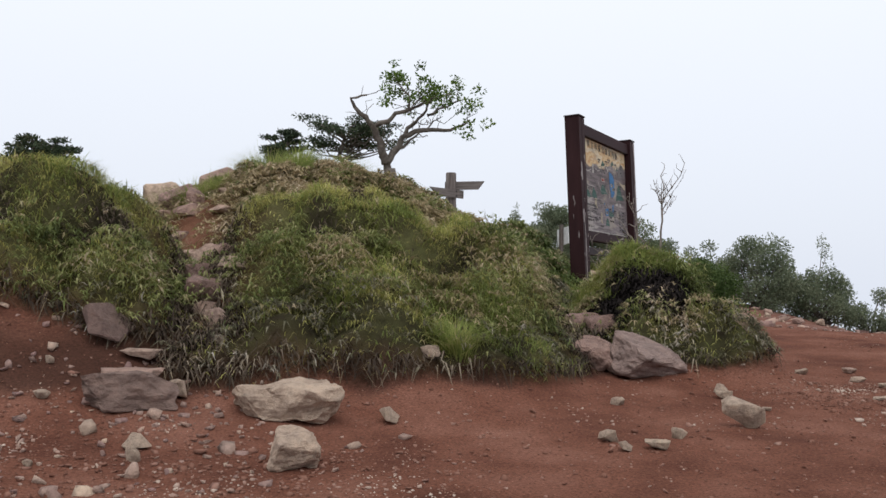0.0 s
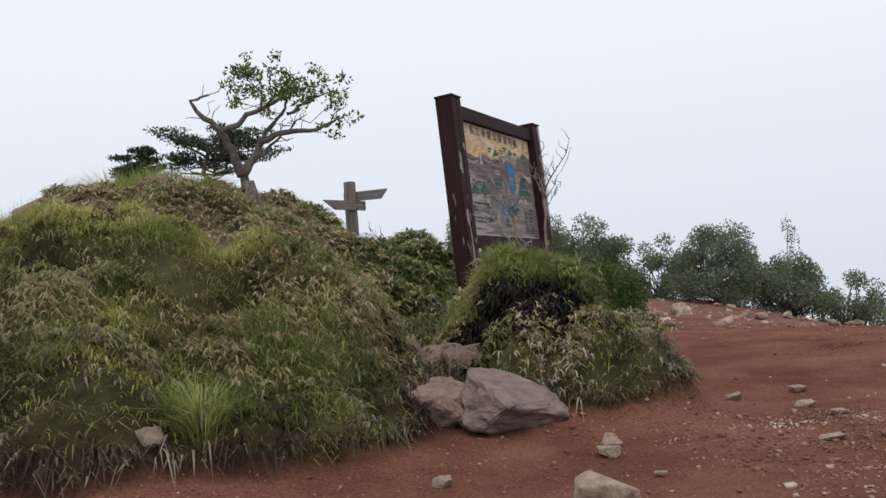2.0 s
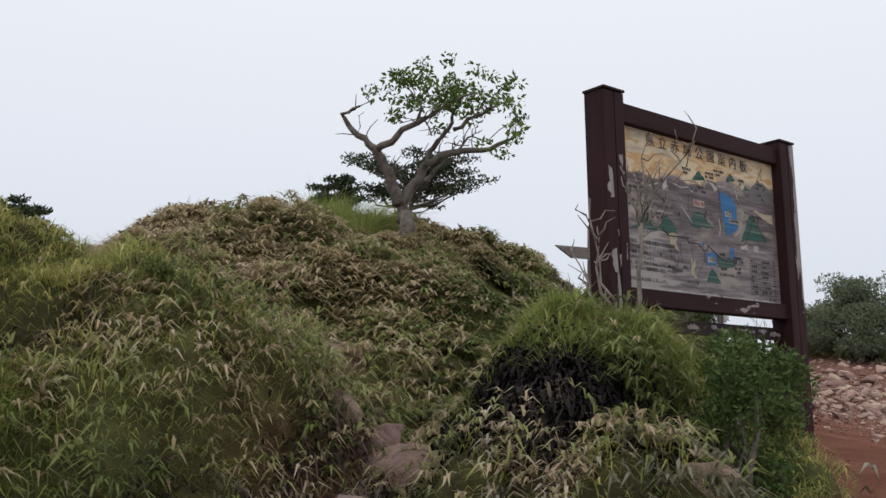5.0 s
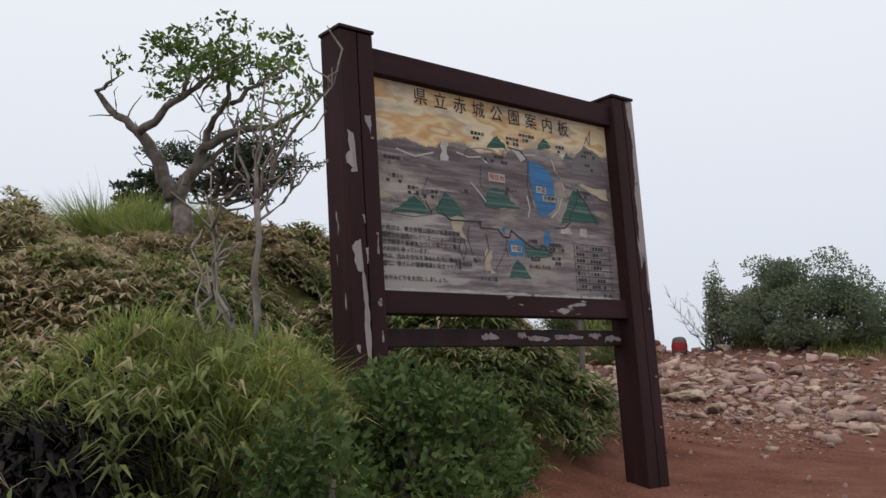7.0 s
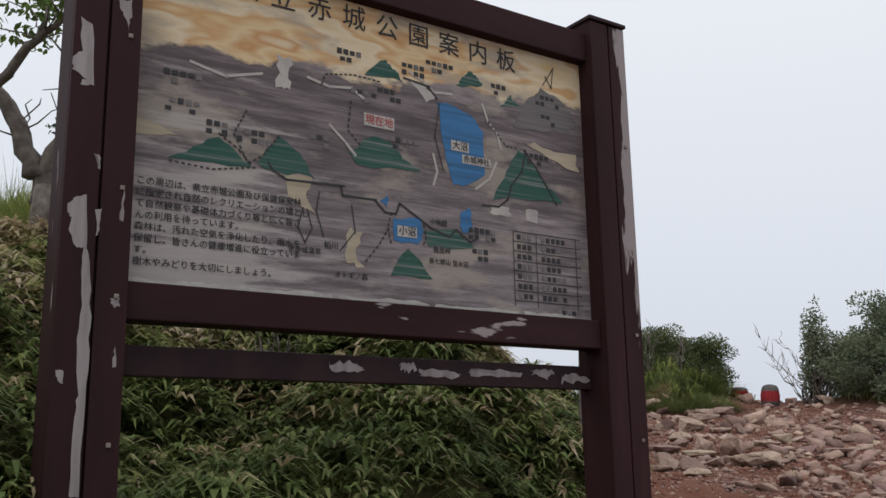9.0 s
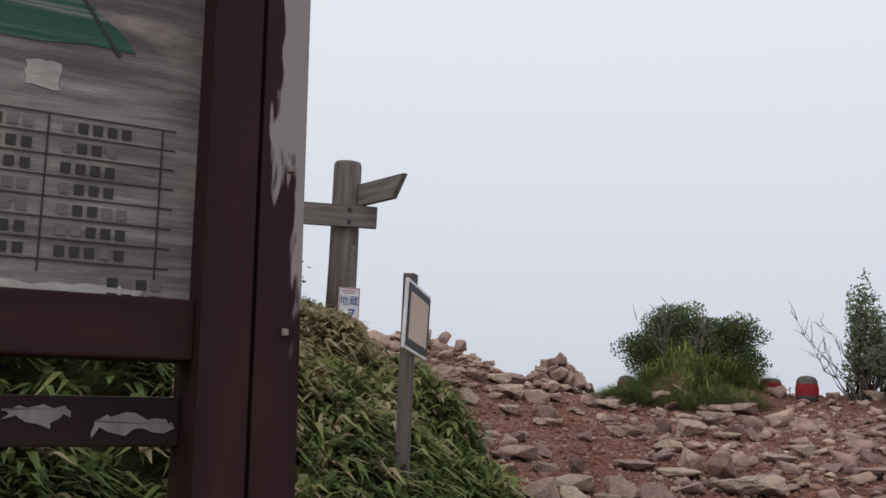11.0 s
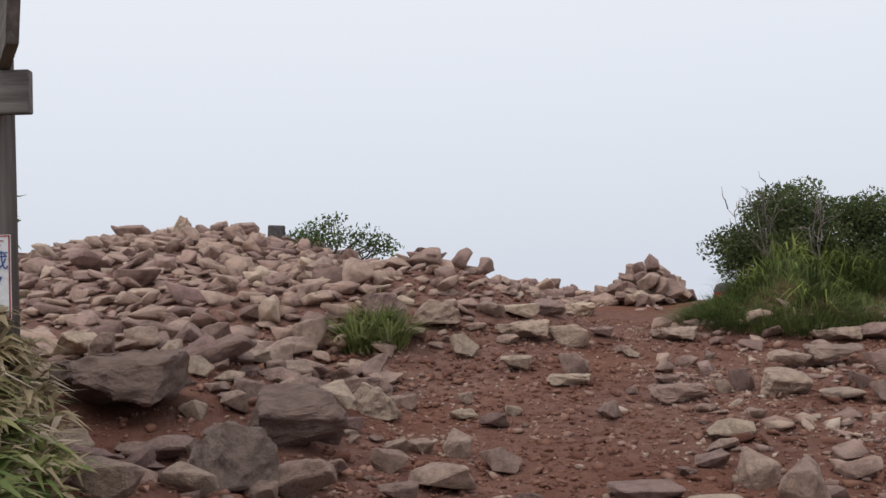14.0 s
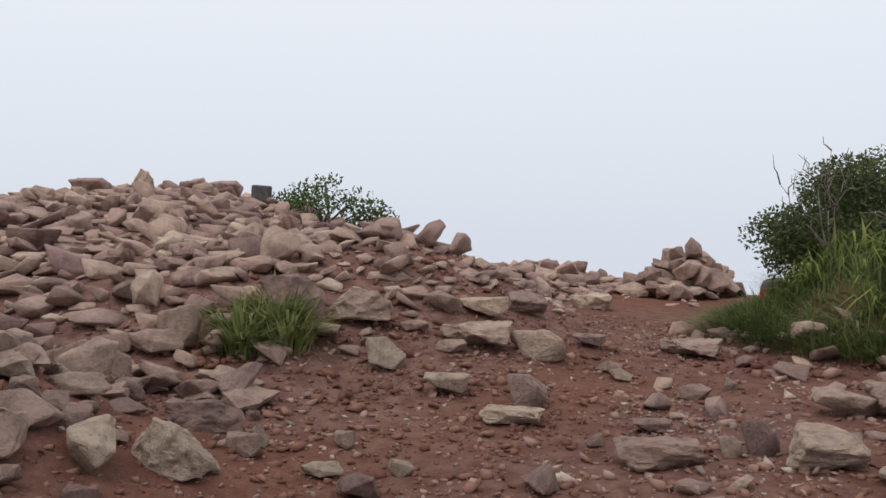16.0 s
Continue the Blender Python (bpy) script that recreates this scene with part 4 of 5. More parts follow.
for x, y, n, h, s in ((2.45, 10.55, 900, 0.20, 0.30), (2.75, 10.65, 800, 0.2, 0.28), (2.2, 10.85, 600, 0.22, 0.3), (2.6, 11.2, 700, 0.25, 0.33), (2.1, 10.4, 350, 0.22, 0.2), (0.62, 7.72, 500, 0.30, 0.14), (-2.3, 15.2, 2100, 0.66, 0.46), (-1.85, 15.3, 1400, 0.58, 0.36), (-2.8, 15.5, 1600, 0.66, 0.42), (-3.3, 15.9, 1200, 0.6, 0.4), (-1.5, 14.9, 900, 0.45, 0.32), (-3.25, 13.2, 900, 0.42, 0.36), (-2.8, 13.3, 800, 0.36, 0.32), (-3.6, 13.7, 800, 0.42, 0.36), (-1.2, 13.5, 700, 0.24, 0.25), (2.5, 10.38, 500, 0.16, 0.26), (2.8, 10.4, 400, 0.16, 0.2), (-0.3, 7.85, 300, 0.22, 0.15), (0.9, 8.35, 400, 0.18, 0.2),
                      (2.0, 12.2, 700, 0.3, 0.3), (1.6, 11.6, 600, 0.3, 0.3), (2.3, 11.6, 800, 0.28, 0.32), (2.55, 11.85, 700, 0.26, 0.3), (1.9, 11.2, 600, 0.26, 0.3)):
    tussock(x, y, int(n * 1.3), h * 1.05, s, M_TUFT, "tall green tussock of grass on a bank", 0.0065, 1.3)
for x, y in ((-2.62, 22.35), (-2.5, 22.6), (-2.75, 22.65)):
    tussock(x, y, 240, 0.38, 0.16, M_SASAG, "bright green broad-bladed tuft among stones", 0.02)


def foliage(name, centres, radius, per, size, material, parent, label="", flat=1.0):
    """Clumps of single leaves round the given places."""
    c = np.repeat(np.asarray(centres, float), per, 0)
    n = len(c)
    d = unit(rng.normal(size=(n, 3))) * np.cbrt(rng.random(n))[:, None]
    p = c + d * np.asarray(radius) * (1, 1, flat)
    a = unit(rng.normal(size=(n, 3)) + d * 0.8 + (0, 0, 0.1))
    u = unit(np.cross(a, unit(rng.normal(size=(n, 3)))))
    L = size * rng.uniform(0.6, 1.3, n)
    v, t = leaf_blades(p, a, u, L, L * 0.5, rng.uniform(0, 0.1, n), rng.uniform(0, 0.4, n))
    ob = new(name, fast_mesh(name, v, t, material))
    ob.parent = parent
    return tagged(ob, label)


def thing(name, label, category, group="", kind=""):
    return tagged(new(name), label, category, group, kind)


def wind_tree():
    tree = thing("tree", "small twisted grey-barked tree with a sparse green crown on the bank", "tree")
    r = np.random.default_rng(11)
    z0 = float(height(-0.72, 14.4)) - 0.1
    bm = bmesh.new()
    tube(bm, [(-0.70, 14.45, z0), (-0.69, 14.45, 3.6), (-0.70, 14.44, 3.74)], (0.11, 0.085, 0.06), 8)
    part("trunk", bm, M_BARK, tree)
    limbs = [
        (((-0.78, 14.4, 3.8), (-0.85, 14.34, 4.07), (-0.92, 14.27, 4.26), (-0.97, 14.21, 4.35), (-1.05, 14.14, 4.46), (-1.22, 14.08, 4.6), (-1.27, 14.01, 4.71), (-1.02, 13.95, 4.75)), 0.055),
        (((-0.9, 14.12, 4.33), (-0.68, 14.12, 4.43), (-0.42, 14.11, 4.56), (-0.21, 14.11, 4.66), (0.01, 14.1, 4.75), (0.21, 14.1, 4.8)), 0.032),
        (((-0.75, 14.45, 3.62), (-0.77, 14.47, 3.82), (-0.64, 14.49, 4.03), (-0.55, 14.51, 4.22), (-0.4, 14.52, 4.29), (-0.19, 14.54, 4.34), (0.08, 14.56, 4.34), (0.34, 14.58, 4.42), (0.47, 14.6, 4.51)), 0.055),
        (((-0.54, 14.5, 4.21), (-0.42, 14.45, 4.38), (-0.23, 14.4, 4.55), (-0.15, 14.35, 4.71), (-0.06, 14.3, 4.85)), 0.03),
        (((-0.62, 14.47, 4.02), (-0.5, 14.55, 4.11), (-0.31, 14.62, 4.3), (-0.29, 14.7, 4.46)), 0.024),
        (((-0.42, 14.11, 4.56), (-0.43, 14.15, 4.8), (-0.63, 14.2, 5.01)), 0.018),
        (((-0.17, 14.38, 4.72), (-0.27, 14.35, 4.78), (-0.44, 14.33, 4.6), (-0.36, 14.3, 4.47)), 0.016),
        (((-0.17, 14.4, 4.54), (0.05, 14.43, 4.66), (0.24, 14.47, 4.75), (0.38, 14.5, 4.8)), 0.02),
        (((-0.18, 14.52, 4.33), (-0.08, 14.56, 4.49), (0.02, 14.6, 4.54)), 0.014),
        (((-0.79, 14.42, 3.81), (-0.9, 14.36, 4.02), (-0.79, 14.3, 4.14)), 0.02),
    ]
    tips = []
    for pts, rad in limbs:
        bm = bmesh.new()
        fine = []
        for a, b in zip(pts, pts[1:]):
            fine += wiggle(a, b, 3, 0.06, r)[:-1]
        fine.append(Vector(pts[-1]))
        tube(bm, fine, [1.25 * rad * (1 - 0.82 * i / (len(fine) - 1)) for i in range(len(fine))], 6)
        for k in range(7):
            q = fine[r.integers(len(fine) // 3, len(fine))]
            e = q + Vector((r.normal(0, 0.16), r.normal(0, 0.16), abs(r.normal(0.10, 0.12))))
            tube(bm, wiggle(q, e, 3, 0.1, r), (0.008, 0.006, 0.005, 0.003), 4)
            if e.z > 4.62 and e.x > -0.75:
                tips.append(e)
        part("limb", bm, M_BARK, tree)
    crown = [(-0.76, 14.16, 5.05), (-0.6, 14.26, 5.08), (-0.7, 14.67, 5.4), (-0.29, 14.45, 5.32), (0.28, 13.94, 4.98), (0.29, 14.3, 5.02), (0.6, 14.16, 4.87), (0.54, 14.33, 4.72), (0.57, 13.95, 4.61), (0.09, 14.35, 4.9), (-0.16, 14.35, 5.05), (-0.61, 14.65, 5.15), (-0.57, 14.37, 4.84), (-0.82, 14.41, 4.74), (0.15, 13.97, 4.62), (-0.08, 14.8, 4.83), (0.72, 13.88, 4.32), (0.46, 14.54, 4.45), (0.47, 14.23, 4.21), (0.31, 14.11, 4.25)]
    foliage("crown", crown + [tuple(t) for t in tips], 0.105, 34, 0.056, M_LEAF, tree, "clusters of oval green leaves", 0.7)


wind_tree()


def dark_pine(x, y, top, spread, name_label):
    tree = thing("pine_shrub", name_label, "shrub", "dark shrubs")
    r = np.random.default_rng(int(abs(x) * 100))
    z0 = float(height(x, y)) - 0.1
    bm = bmesh.new()
    tube(bm, wiggle((x, y, z0), (x - 0.1, y, top - 0.25), 5, 0.05, r), (0.07, 0.06, 0.05, 0.04, 0.03, 0.02), 6)
    part("trunk", bm, M_BARK, tree)
    pads = []
    bm = bmesh.new()
    for k in range(40):
        a, t = r.uniform(0, 6.28), r.uniform(0.5, 1.0)
        ext = spread * (1.05 - 0.55 * abs(t - 0.75) * 4 * 0.6) * r.uniform(0.35, 1.0)
        e = Vector((x + ext * math.cos(a), y + 0.7 * ext * math.sin(a), z0 + (top - z0) * t + r.normal(0, 0.04) - 0.05))
        tube(bm, wiggle((x, y, z0 + (top - z0) * max(0.12, t - 0.25)), e, 4, 0.06, r), (0.02, 0.017, 0.013, 0.01, 0.006), 4)
        for f in (0.55, 0.75, 0.9, 1.0):
            pads.append((x + (e.x - x) * f, y + (e.y - y) * f, e.z - 0.03 * (1 - f)))
    part("branchwork", bm, M_BARK, tree)
    foliage("crown", pads, 0.05 + 0.085 * spread, 44, 0.045, M_NEEDLE, tree, "flat pads of dark needles", 0.32)


dark_pine(-1.65, 16.2, 4.86, 1.2, "low dark spreading conifer behind the bank")
dark_pine(-2.75, 16.2, 4.6, 0.5, "small dark conifer beside a larger one")
dark_pine(-5.75, 13.6, 4.02, 0.7, "small dark conifer on the far bank")


def dead_shrub(x, y, h, seed, stems=7, label="bare pale dead shrub rising from the bank", lean=(0, 0), spread=0.2):
    sh = thing("dead_shrub", label, "shrub", "dead shrubs")
    r = np.random.default_rng(seed)
    z0 = float(height(x, y)) - 0.05
    for s in range(stems):
        bm = bmesh.new()
        b = Vector((x + r.normal(0, 0.04 + 0.08 * (stems > 4)), y + r.normal(0, 0.06), z0))
        e = b + Vector((lean[0] * h + r.normal(0, spread) * h, lean[1] * h + r.normal(0, spread) * h, h * r.uniform(0.6, 1.0)))
        pts = wiggle(b, e, 6, 0.035, r)
        tube(bm, pts, [0.012 * (1 - 0.8 * i / 6) for i in range(7)], 5)
        for k in range(5):
            q = pts[r.integers(2, 7)]
            tube(bm, wiggle(q, q + Vector((r.normal(0, 0.10), r.normal(0, 0.10), r.uniform(0.03, 0.25))) * h, 3, 0.08, r), (0.007, 0.006, 0.004, 0.002), 4)
        part("stem", bm, M_TWIG, sh)


def dead_sapling(x, y):
    """One pale stem that forks into long bare branches."""
    sap = thing("dead_sapling", "bare pale dead sapling forking above a grass tussock", "sapling")
    r = np.random.default_rng(5)
    base = Vector((x, y, float(height(x, y)) - 0.05))
    fork = Vector((x + 0.015, y - 0.02, 2.86))
    bm = bmesh.new()
    tube(bm, wiggle(base, fork, 5, 0.01, r), (0.016, 0.014, 0.013, 0.012, 0.011, 0.012), 7)
    part("trunk", bm, M_TWIG, sap)
    for (dx, dy, dz), rad, low in (((0.27, 0.12, 0.52), 0.012, 0), ((0.22, 0.1, 0.36), 0.010, 0.05), ((0.02, 0.02, 0.42), 0.013, 0), ((-0.10, -0.04, 0.33), 0.010, 0.02), ((0.12, 0.02, 0.40), 0.008, 0.03), ((-0.05, 0.08, 0.28), 0.008, 0), ((0.17, 0.16, 0.22), 0.007, 0.08)):
        bm = bmesh.new()
        q0 = fork - Vector((0, 0, low))
        pts = wiggle(q0, q0 + Vector((dx, dy, dz)), 6, 0.035, r)
        tube(bm, pts, [0.75 * rad * (1 - 0.7 * i / 6) for i in range(7)], 6)
        branch = part("branch", bm, M_TWIG, sap)
        for k in range(6):
            q = pts[r.integers(1, 7)]
            bm = bmesh.new()
            tube(bm, wiggle(q, q + Vector((r.normal(0, 0.05), r.normal(0, 0.05), r.uniform(0.02, 0.14))), 3, 0.1, r), (0.005, 0.0045, 0.003, 0.002), 4)
            part("twig", bm, M_TWIG, branch)


dead_sapling(2.70, 10.9)
dead_shrub(2.56, 10.95, 0.8, 33, 3, "pale dead shrub leaning away from a notice board", (-0.30, 0.1), 0.13)
dead_shrub(1.4, 27.5, 1.15, 34, 8, "bare grey twigs at the edge of a bush", (-0.38, 0), 0.14)
dead_shrub(2.2, 11.6, 0.75, 5, 4)
dead_shrub(0.6, 15.2, 0.7, 8, 6)
dead_shrub(-1.4, 26.95, 1.0, 9, 2, lean=(-0.2, 0), spread=0.05)
dead_shrub(-1.05, 26.85, 1.15, 10, 5, spread=0.035)
dead_shrub(-0.6, 26.85, 1.0, 15, 4, spread=0.03)


def leafy_bush(x, y, rx, ry, top, n, size, material, label, seed, group="bushes", lumps=26, name="bush"):
    bush = thing(name, label, "bush", group)
    r = np.random.default_rng(seed)
    z0 = float(height(x, y))
    h = top - z0
    cs, bm = [], bmesh.new()
    for k in range(lumps):
        a, t = r.uniform(0, 6.28), r.uniform(0.0, 1.0)
        shell = r.uniform(0.5, 0.9) ** 0.7 * (1 + 0.10 * math.sin(3 * a + seed) + 0.07 * math.sin(5 * a + 2 * seed))
        rad = math.sqrt(1 - t * t * 0.96) * shell
        zz = z0 + h * (0.04 + 0.88 * t * shell) + r.normal(0, 0.03) * h
        c = Vector((x + rx * rad * math.cos(a), y + ry * rad * math.sin(a), zz))
        cs.append(tuple(c))
        tube(bm, wiggle((x + r.normal(0, 0.1), y + r.normal(0, 0.1), z0 - 0.05), c, 3, 0.07, r), (0.025, 0.02, 0.014, 0.007), 4)
    part("branchwork", bm, M_BARK, bush)
    foliage("crown", cs, (0.20 * rx + 0.06, 0.20 * ry + 0.06, 0.11 * h + 0.05), n // lumps, size, material, bush)
    return bush


leafy_bush(-1.12, 27.6, 1.14, 0.9, 4.16, 34000, 0.04, M_BUSH, "round dark green bush with bare twigs above rough grass", 1, lumps=90)
leafy_bush(2.85, 28.0, 1.75, 1.2, 4.6, 38000, 0.06, M_BUSHHAZE, "broad dark green bush at the edge of the summit", 2, lumps=80)
leafy_bush(1.42, 27.6, 0.27, 0.3, 4.84, 2600, 0.055, M_BUSHHAZE, "narrow upright bush beside a broad one", 3)
leafy_bush(4.9, 28.6, 1.3, 1.2, 4.3, 16000, 0.07, M_BUSHHAZE, "broad dark green bush at the edge of the summit", 4, lumps=60)
leafy_bush(6.4, 26.5, 0.9, 0.9, 3.35, 8000, 0.07, M_BUSHHAZE, "low dark bush between taller ones", 13, lumps=40)
leafy_bush(7.5, 24.6, 1.15, 1.1, 3.75, 20000, 0.06, M_BUSHHAZE, "rounded hazy green bush beyond the red path", 5, lumps=70)
leafy_bush(8.9, 24.4, 0.9, 0.9, 2.9, 10000, 0.06, M_BUSHHAZE, "low spreading bush at the end of a row", 6, lumps=50)
leafy_bush(10.0, 23.8, 0.9, 0.8, 2.25, 7000, 0.06, M_BUSHHAZE, "low spreading bush at the end of a row", 16, lumps=40)
leafy_bush(9.9, 26.8, 0.6, 0.6, 3.5, 1800, 0.06, M_BUSHHAZE, "thin open bush at the end of a row", 14, lumps=16)
leafy_bush(3.3, 10.33, 0.16, 0.18, 2.34, 3600, 0.03, M_LEAFD, "small upright leafy shrub on the shoulder of a bank", 21, "low bushes", 14)
leafy_bush(3.22, 11.15, 0.29, 0.38, 2.36, 6400, 0.032, M_LEAFD, "low dense leafy green bush under the notice board", 7, "low bushes", 22)
leafy_bush(3.0, 11.6, 0.36, 0.40, 2.16, 5600, 0.034, M_LEAFD, "low dense leafy green bush under the notice board", 12, "low bushes", 22)
leafy_bush(-1.5, 18.6, 0.85, 0.5, 3.86, 1500, 0.06, M_LEAFD, "thin dark leafy shrub behind the signpost", 31, "shrubs", 26)
leafy_bush(-8.9, 27.0, 1.5, 0.6, 4.42, 2600, 0.06, M_LEAFD, "thin leafy shrub at the top of the rubble slope", 8, "shrubs", 40)
for i, (x, y) in enumerate(((-1.7, 26.75), (-1.62, 26.5), (-1.45, 26.3), (-1.1, 26.0), (-0.7, 25.9), (-0.3, 25.95), (0.1, 26.2), (-1.75, 27.1), (-1.2, 26.85), (-0.6, 26.9), (-1.7, 26.95), (-0.25, 27.05))):
    tussock(x, y, 1000, 0.22 + 0.06 * (i % 3), 0.40, M_TUFTD, "long dark green grass round the foot of a bush", 0.010, 2.2)


# ---- notice board ----
def notice_board():
    board = thing("notice_board", "large brown wooden park notice board with a weathered painted map", "notice board")
    up = Vector((-0.051, 0.009, 1)).normalized()
    back = up.cross(Vector((math.cos(1.154), math.sin(1.154), 0))).normalized()
    m = Matrix((back.cross(up), back, up)).transposed().to_4x4()
    m.translation = (2.047, 12.794, 1.3)
    board.matrix_world = m
    W = 2.384
    for cx in (0, W):
        post = part("post", box(0.225, 0.175, 2.93, cx, 0.012, 1.465, 0.006), M_BROWN, board, "square brown post with peeling paint")
        part("facing_board", box(0.112, 0.022, 2.92, cx - 0.0565, -0.087, 1.46, 0.004), M_BROWN, post)
        part("facing_board", box(0.104, 0.022, 2.92, cx + 0.0605, -0.087, 1.46, 0.004), M_BROWN, post)
        part("cap", box(0.245, 0.215, 0.02, cx, 0, 2.938, 0.005), M_BROWND, post)
        for k, z in enumerate((0.55, 0.9, 1.38, 1.75, 2.3)):
            part("bolt", box(0.016, 0.008, 0.016, cx + 0.075, -0.102, z, 0.003), M_TWIG, post)
    inner, mid = W - 0.225, W / 2
    part("top_rail", box(inner, 0.12, 0.15, mid, 0.0, 2.793, 0.006), M_BROWNR, board)
    part("bottom_rail", box(inner, 0.12, 0.13, mid, 0.0, 1.378, 0.006), M_BROWNR, board)
    part("lower_rail", box(inner, 0.06, 0.105, mid, 0.05, 1.185, 0.005), M_BROWND, board)
    panel = part("picture_panel", box(inner, 0.03, 1.277, mid, 0.015, 2.0805), map_material(), board, "weathered grey wood panel with a faded painted map")
    return board, panel


def map_material():
    m, n, l, b = mat("faded_painted_map", 0.75)
    co = n.new("ShaderNodeTexCoord")
    sep = n.new("ShaderNodeSeparateXYZ")
    l.new(co.outputs["Object"], sep.inputs[0])
    wood = ramp(n, l, noise_tex(n, l, 3.0, 8, stretch=(0.6, 1, 7), rough=0.7), [(0.3, (0.058, 0.046, 0.048)), (0.46, (0.122, 0.1, 0.102)), (0.6, (0.232, 0.199, 0.199)), (0.72, (0.383, 0.342, 0.325))])
    streak = ramp(n, l, noise_tex(n, l, 6.0, 4, stretch=(0.4, 1, 40)), [(0.35, (0.7, 0.7, 0.7)), (0.6, (1.05, 1.05, 1.05))])
    wood = mix(n, l, 0.8, wood, streak, "MULTIPLY")
    up = n.new("ShaderNodeMapRange")
    up.inputs["From Min"].default_value, up.inputs["From Max"].default_value = 1.44, 2.72
    wavy = n.new("ShaderNodeMath"); wavy.operation = "MULTIPLY_ADD"
    l.new(noise_tex(n, l, 1.8, 4, stretch=(0.8, 1, 1.6)), wavy.inputs[0]); wavy.inputs[1].default_value = 0.3
    l.new(sep.outputs["Z"], wavy.inputs[2]); l.new(wavy.outputs[0], up.inputs[0])
    # the painted range of dark hills across the middle, pale plain below
    hills = ramp(n, l, up.outputs[0], [(0.0, (1.2, 1.2, 1.22)), (0.46, (1.15, 1.14, 1.14)), (0.56, (0.72, 0.67, 0.67)), (0.82, (0.78, 0.72, 0.72)), (0.9, (1.1, 1.08, 1.08))])
    wood = mix(n, l, 0.9, wood, hills, "MULTIPLY")
    cream = ramp(n, l, noise_tex(n, l, 1.6, 3, stretch=(0.8, 1, 2.6)), [(0.36, (0.56, 0.44, 0.28)), (0.41, (0.44, 0.23, 0.085)), (0.45, (0.58, 0.44, 0.25)), (0.51, (0.48, 0.28, 0.115)), (0.55, (0.60, 0.50, 0.34)), (0.66, (0.50, 0.35, 0.17))])
    # the painted sky keeps to the upper edge, with a wavy border
    w = n.new("ShaderNodeMath"); w.operation = "MULTIPLY_ADD"
    l.new(noise_tex(n, l, 2.2, 5, stretch=(1, 1, 2)), w.inputs[0]); w.inputs[1].default_value = 0.34
    l.new(sep.outputs["Z"], w.inputs[2])
    x = n.new("ShaderNodeMath"); x.operation = "MULTIPLY_ADD"
    l.new(sep.outputs["X"], x.inputs[0]); x.inputs[1].default_value = -0.07
    l.new(w.outputs[0], x.inputs[2])
    mr = n.new("ShaderNodeMapRange")
    mr.inputs["From Min"].default_value, mr.inputs["From Max"].default_value = 2.49, 2.51
    l.new(x.outputs[0], mr.inputs[0])
    c = mix(n, l, mr.outputs[0], wood, cream)
    # paint lost to pale wood in patches, most of it low down
    pale = ramp(n, l, noise_tex(n, l, 1.9, 6, stretch=(0.8, 1, 2.2)), [(0.53, (0, 0, 0)), (0.60, (0.7, 0.7, 0.7))])
    c = mix(n, l, pale, c, (0.30, 0.26, 0.21))
    # bleached corner behind the text
    corner = n.new("ShaderNodeVectorMath"); corner.operation = "DISTANCE"
    l.new(co.outputs["Object"], corner.inputs[0]); corner.inputs[1].default_value = (0.25, 0, 1.45)
    wear = n.new("ShaderNodeMath"); wear.operation = "MULTIPLY_ADD"
    l.new(corner.outputs["Value"], wear.inputs[0]); wear.inputs[1].default_value = -0.28
    l.new(noise_tex(n, l, 3.2, 8, stretch=(0.45, 1, 5), rough=0.7), wear.inputs[2])
    bleach = ramp(n, l, wear.outputs[0], [(0.33, (0, 0, 0)), (0.42, (0.75, 0.75, 0.75))])
    c = mix(n, l, bleach, c, (0.36, 0.325, 0.30))
    l.new(c, b.inputs["Base Color"])
    bump(n, l, b, noise_tex(n, l, 8, 5, stretch=(0.4, 1, 30)), 0.3, 0.004)
    return m


BOARD, PANEL = notice_board()



# ---- the painted map on the board ----
M_INK = plain("black_paint", (0.018, 0.017, 0.018))
M_BLUE = speckled("faded_blue_paint", [(0.35, (0.028, 0.095, 0.19)), (0.6, (0.04, 0.15, 0.32))], 4, 0.7, 40, 0.1, 0.003, (0.4, 1, 14))
M_GREEN = speckled("faded_green_paint", [(0.42, (0.014, 0.065, 0.048)), (0.56, (0.045, 0.095, 0.078)), (0.64, (0.16, 0.165, 0.15))], 3, 0.7, 40, 0.1, 0.003, (0.4, 1, 22))
M_FADED = speckled("pale_label_paint", [(0.3, (0.30, 0.28, 0.26)), (0.7, (0.45, 0.42, 0.38))], 8)
M_CREAMP = speckled("cream_underpaint", [(0.3, (0.26, 0.22, 0.155)), (0.7, (0.42, 0.36, 0.26))], 6, 0.75, 40, 0.1, 0.003, (0.5, 1, 5))
M_GREYP = speckled("greyed_paint", [(0.3, (0.10, 0.09, 0.09)), (0.7, (0.17, 0.155, 0.15))], 5, 0.75, 40, 0.1, 0.003, (0.4, 1, 12))
M_REDP = plain("red_paint", (0.35, 0.05, 0.045))


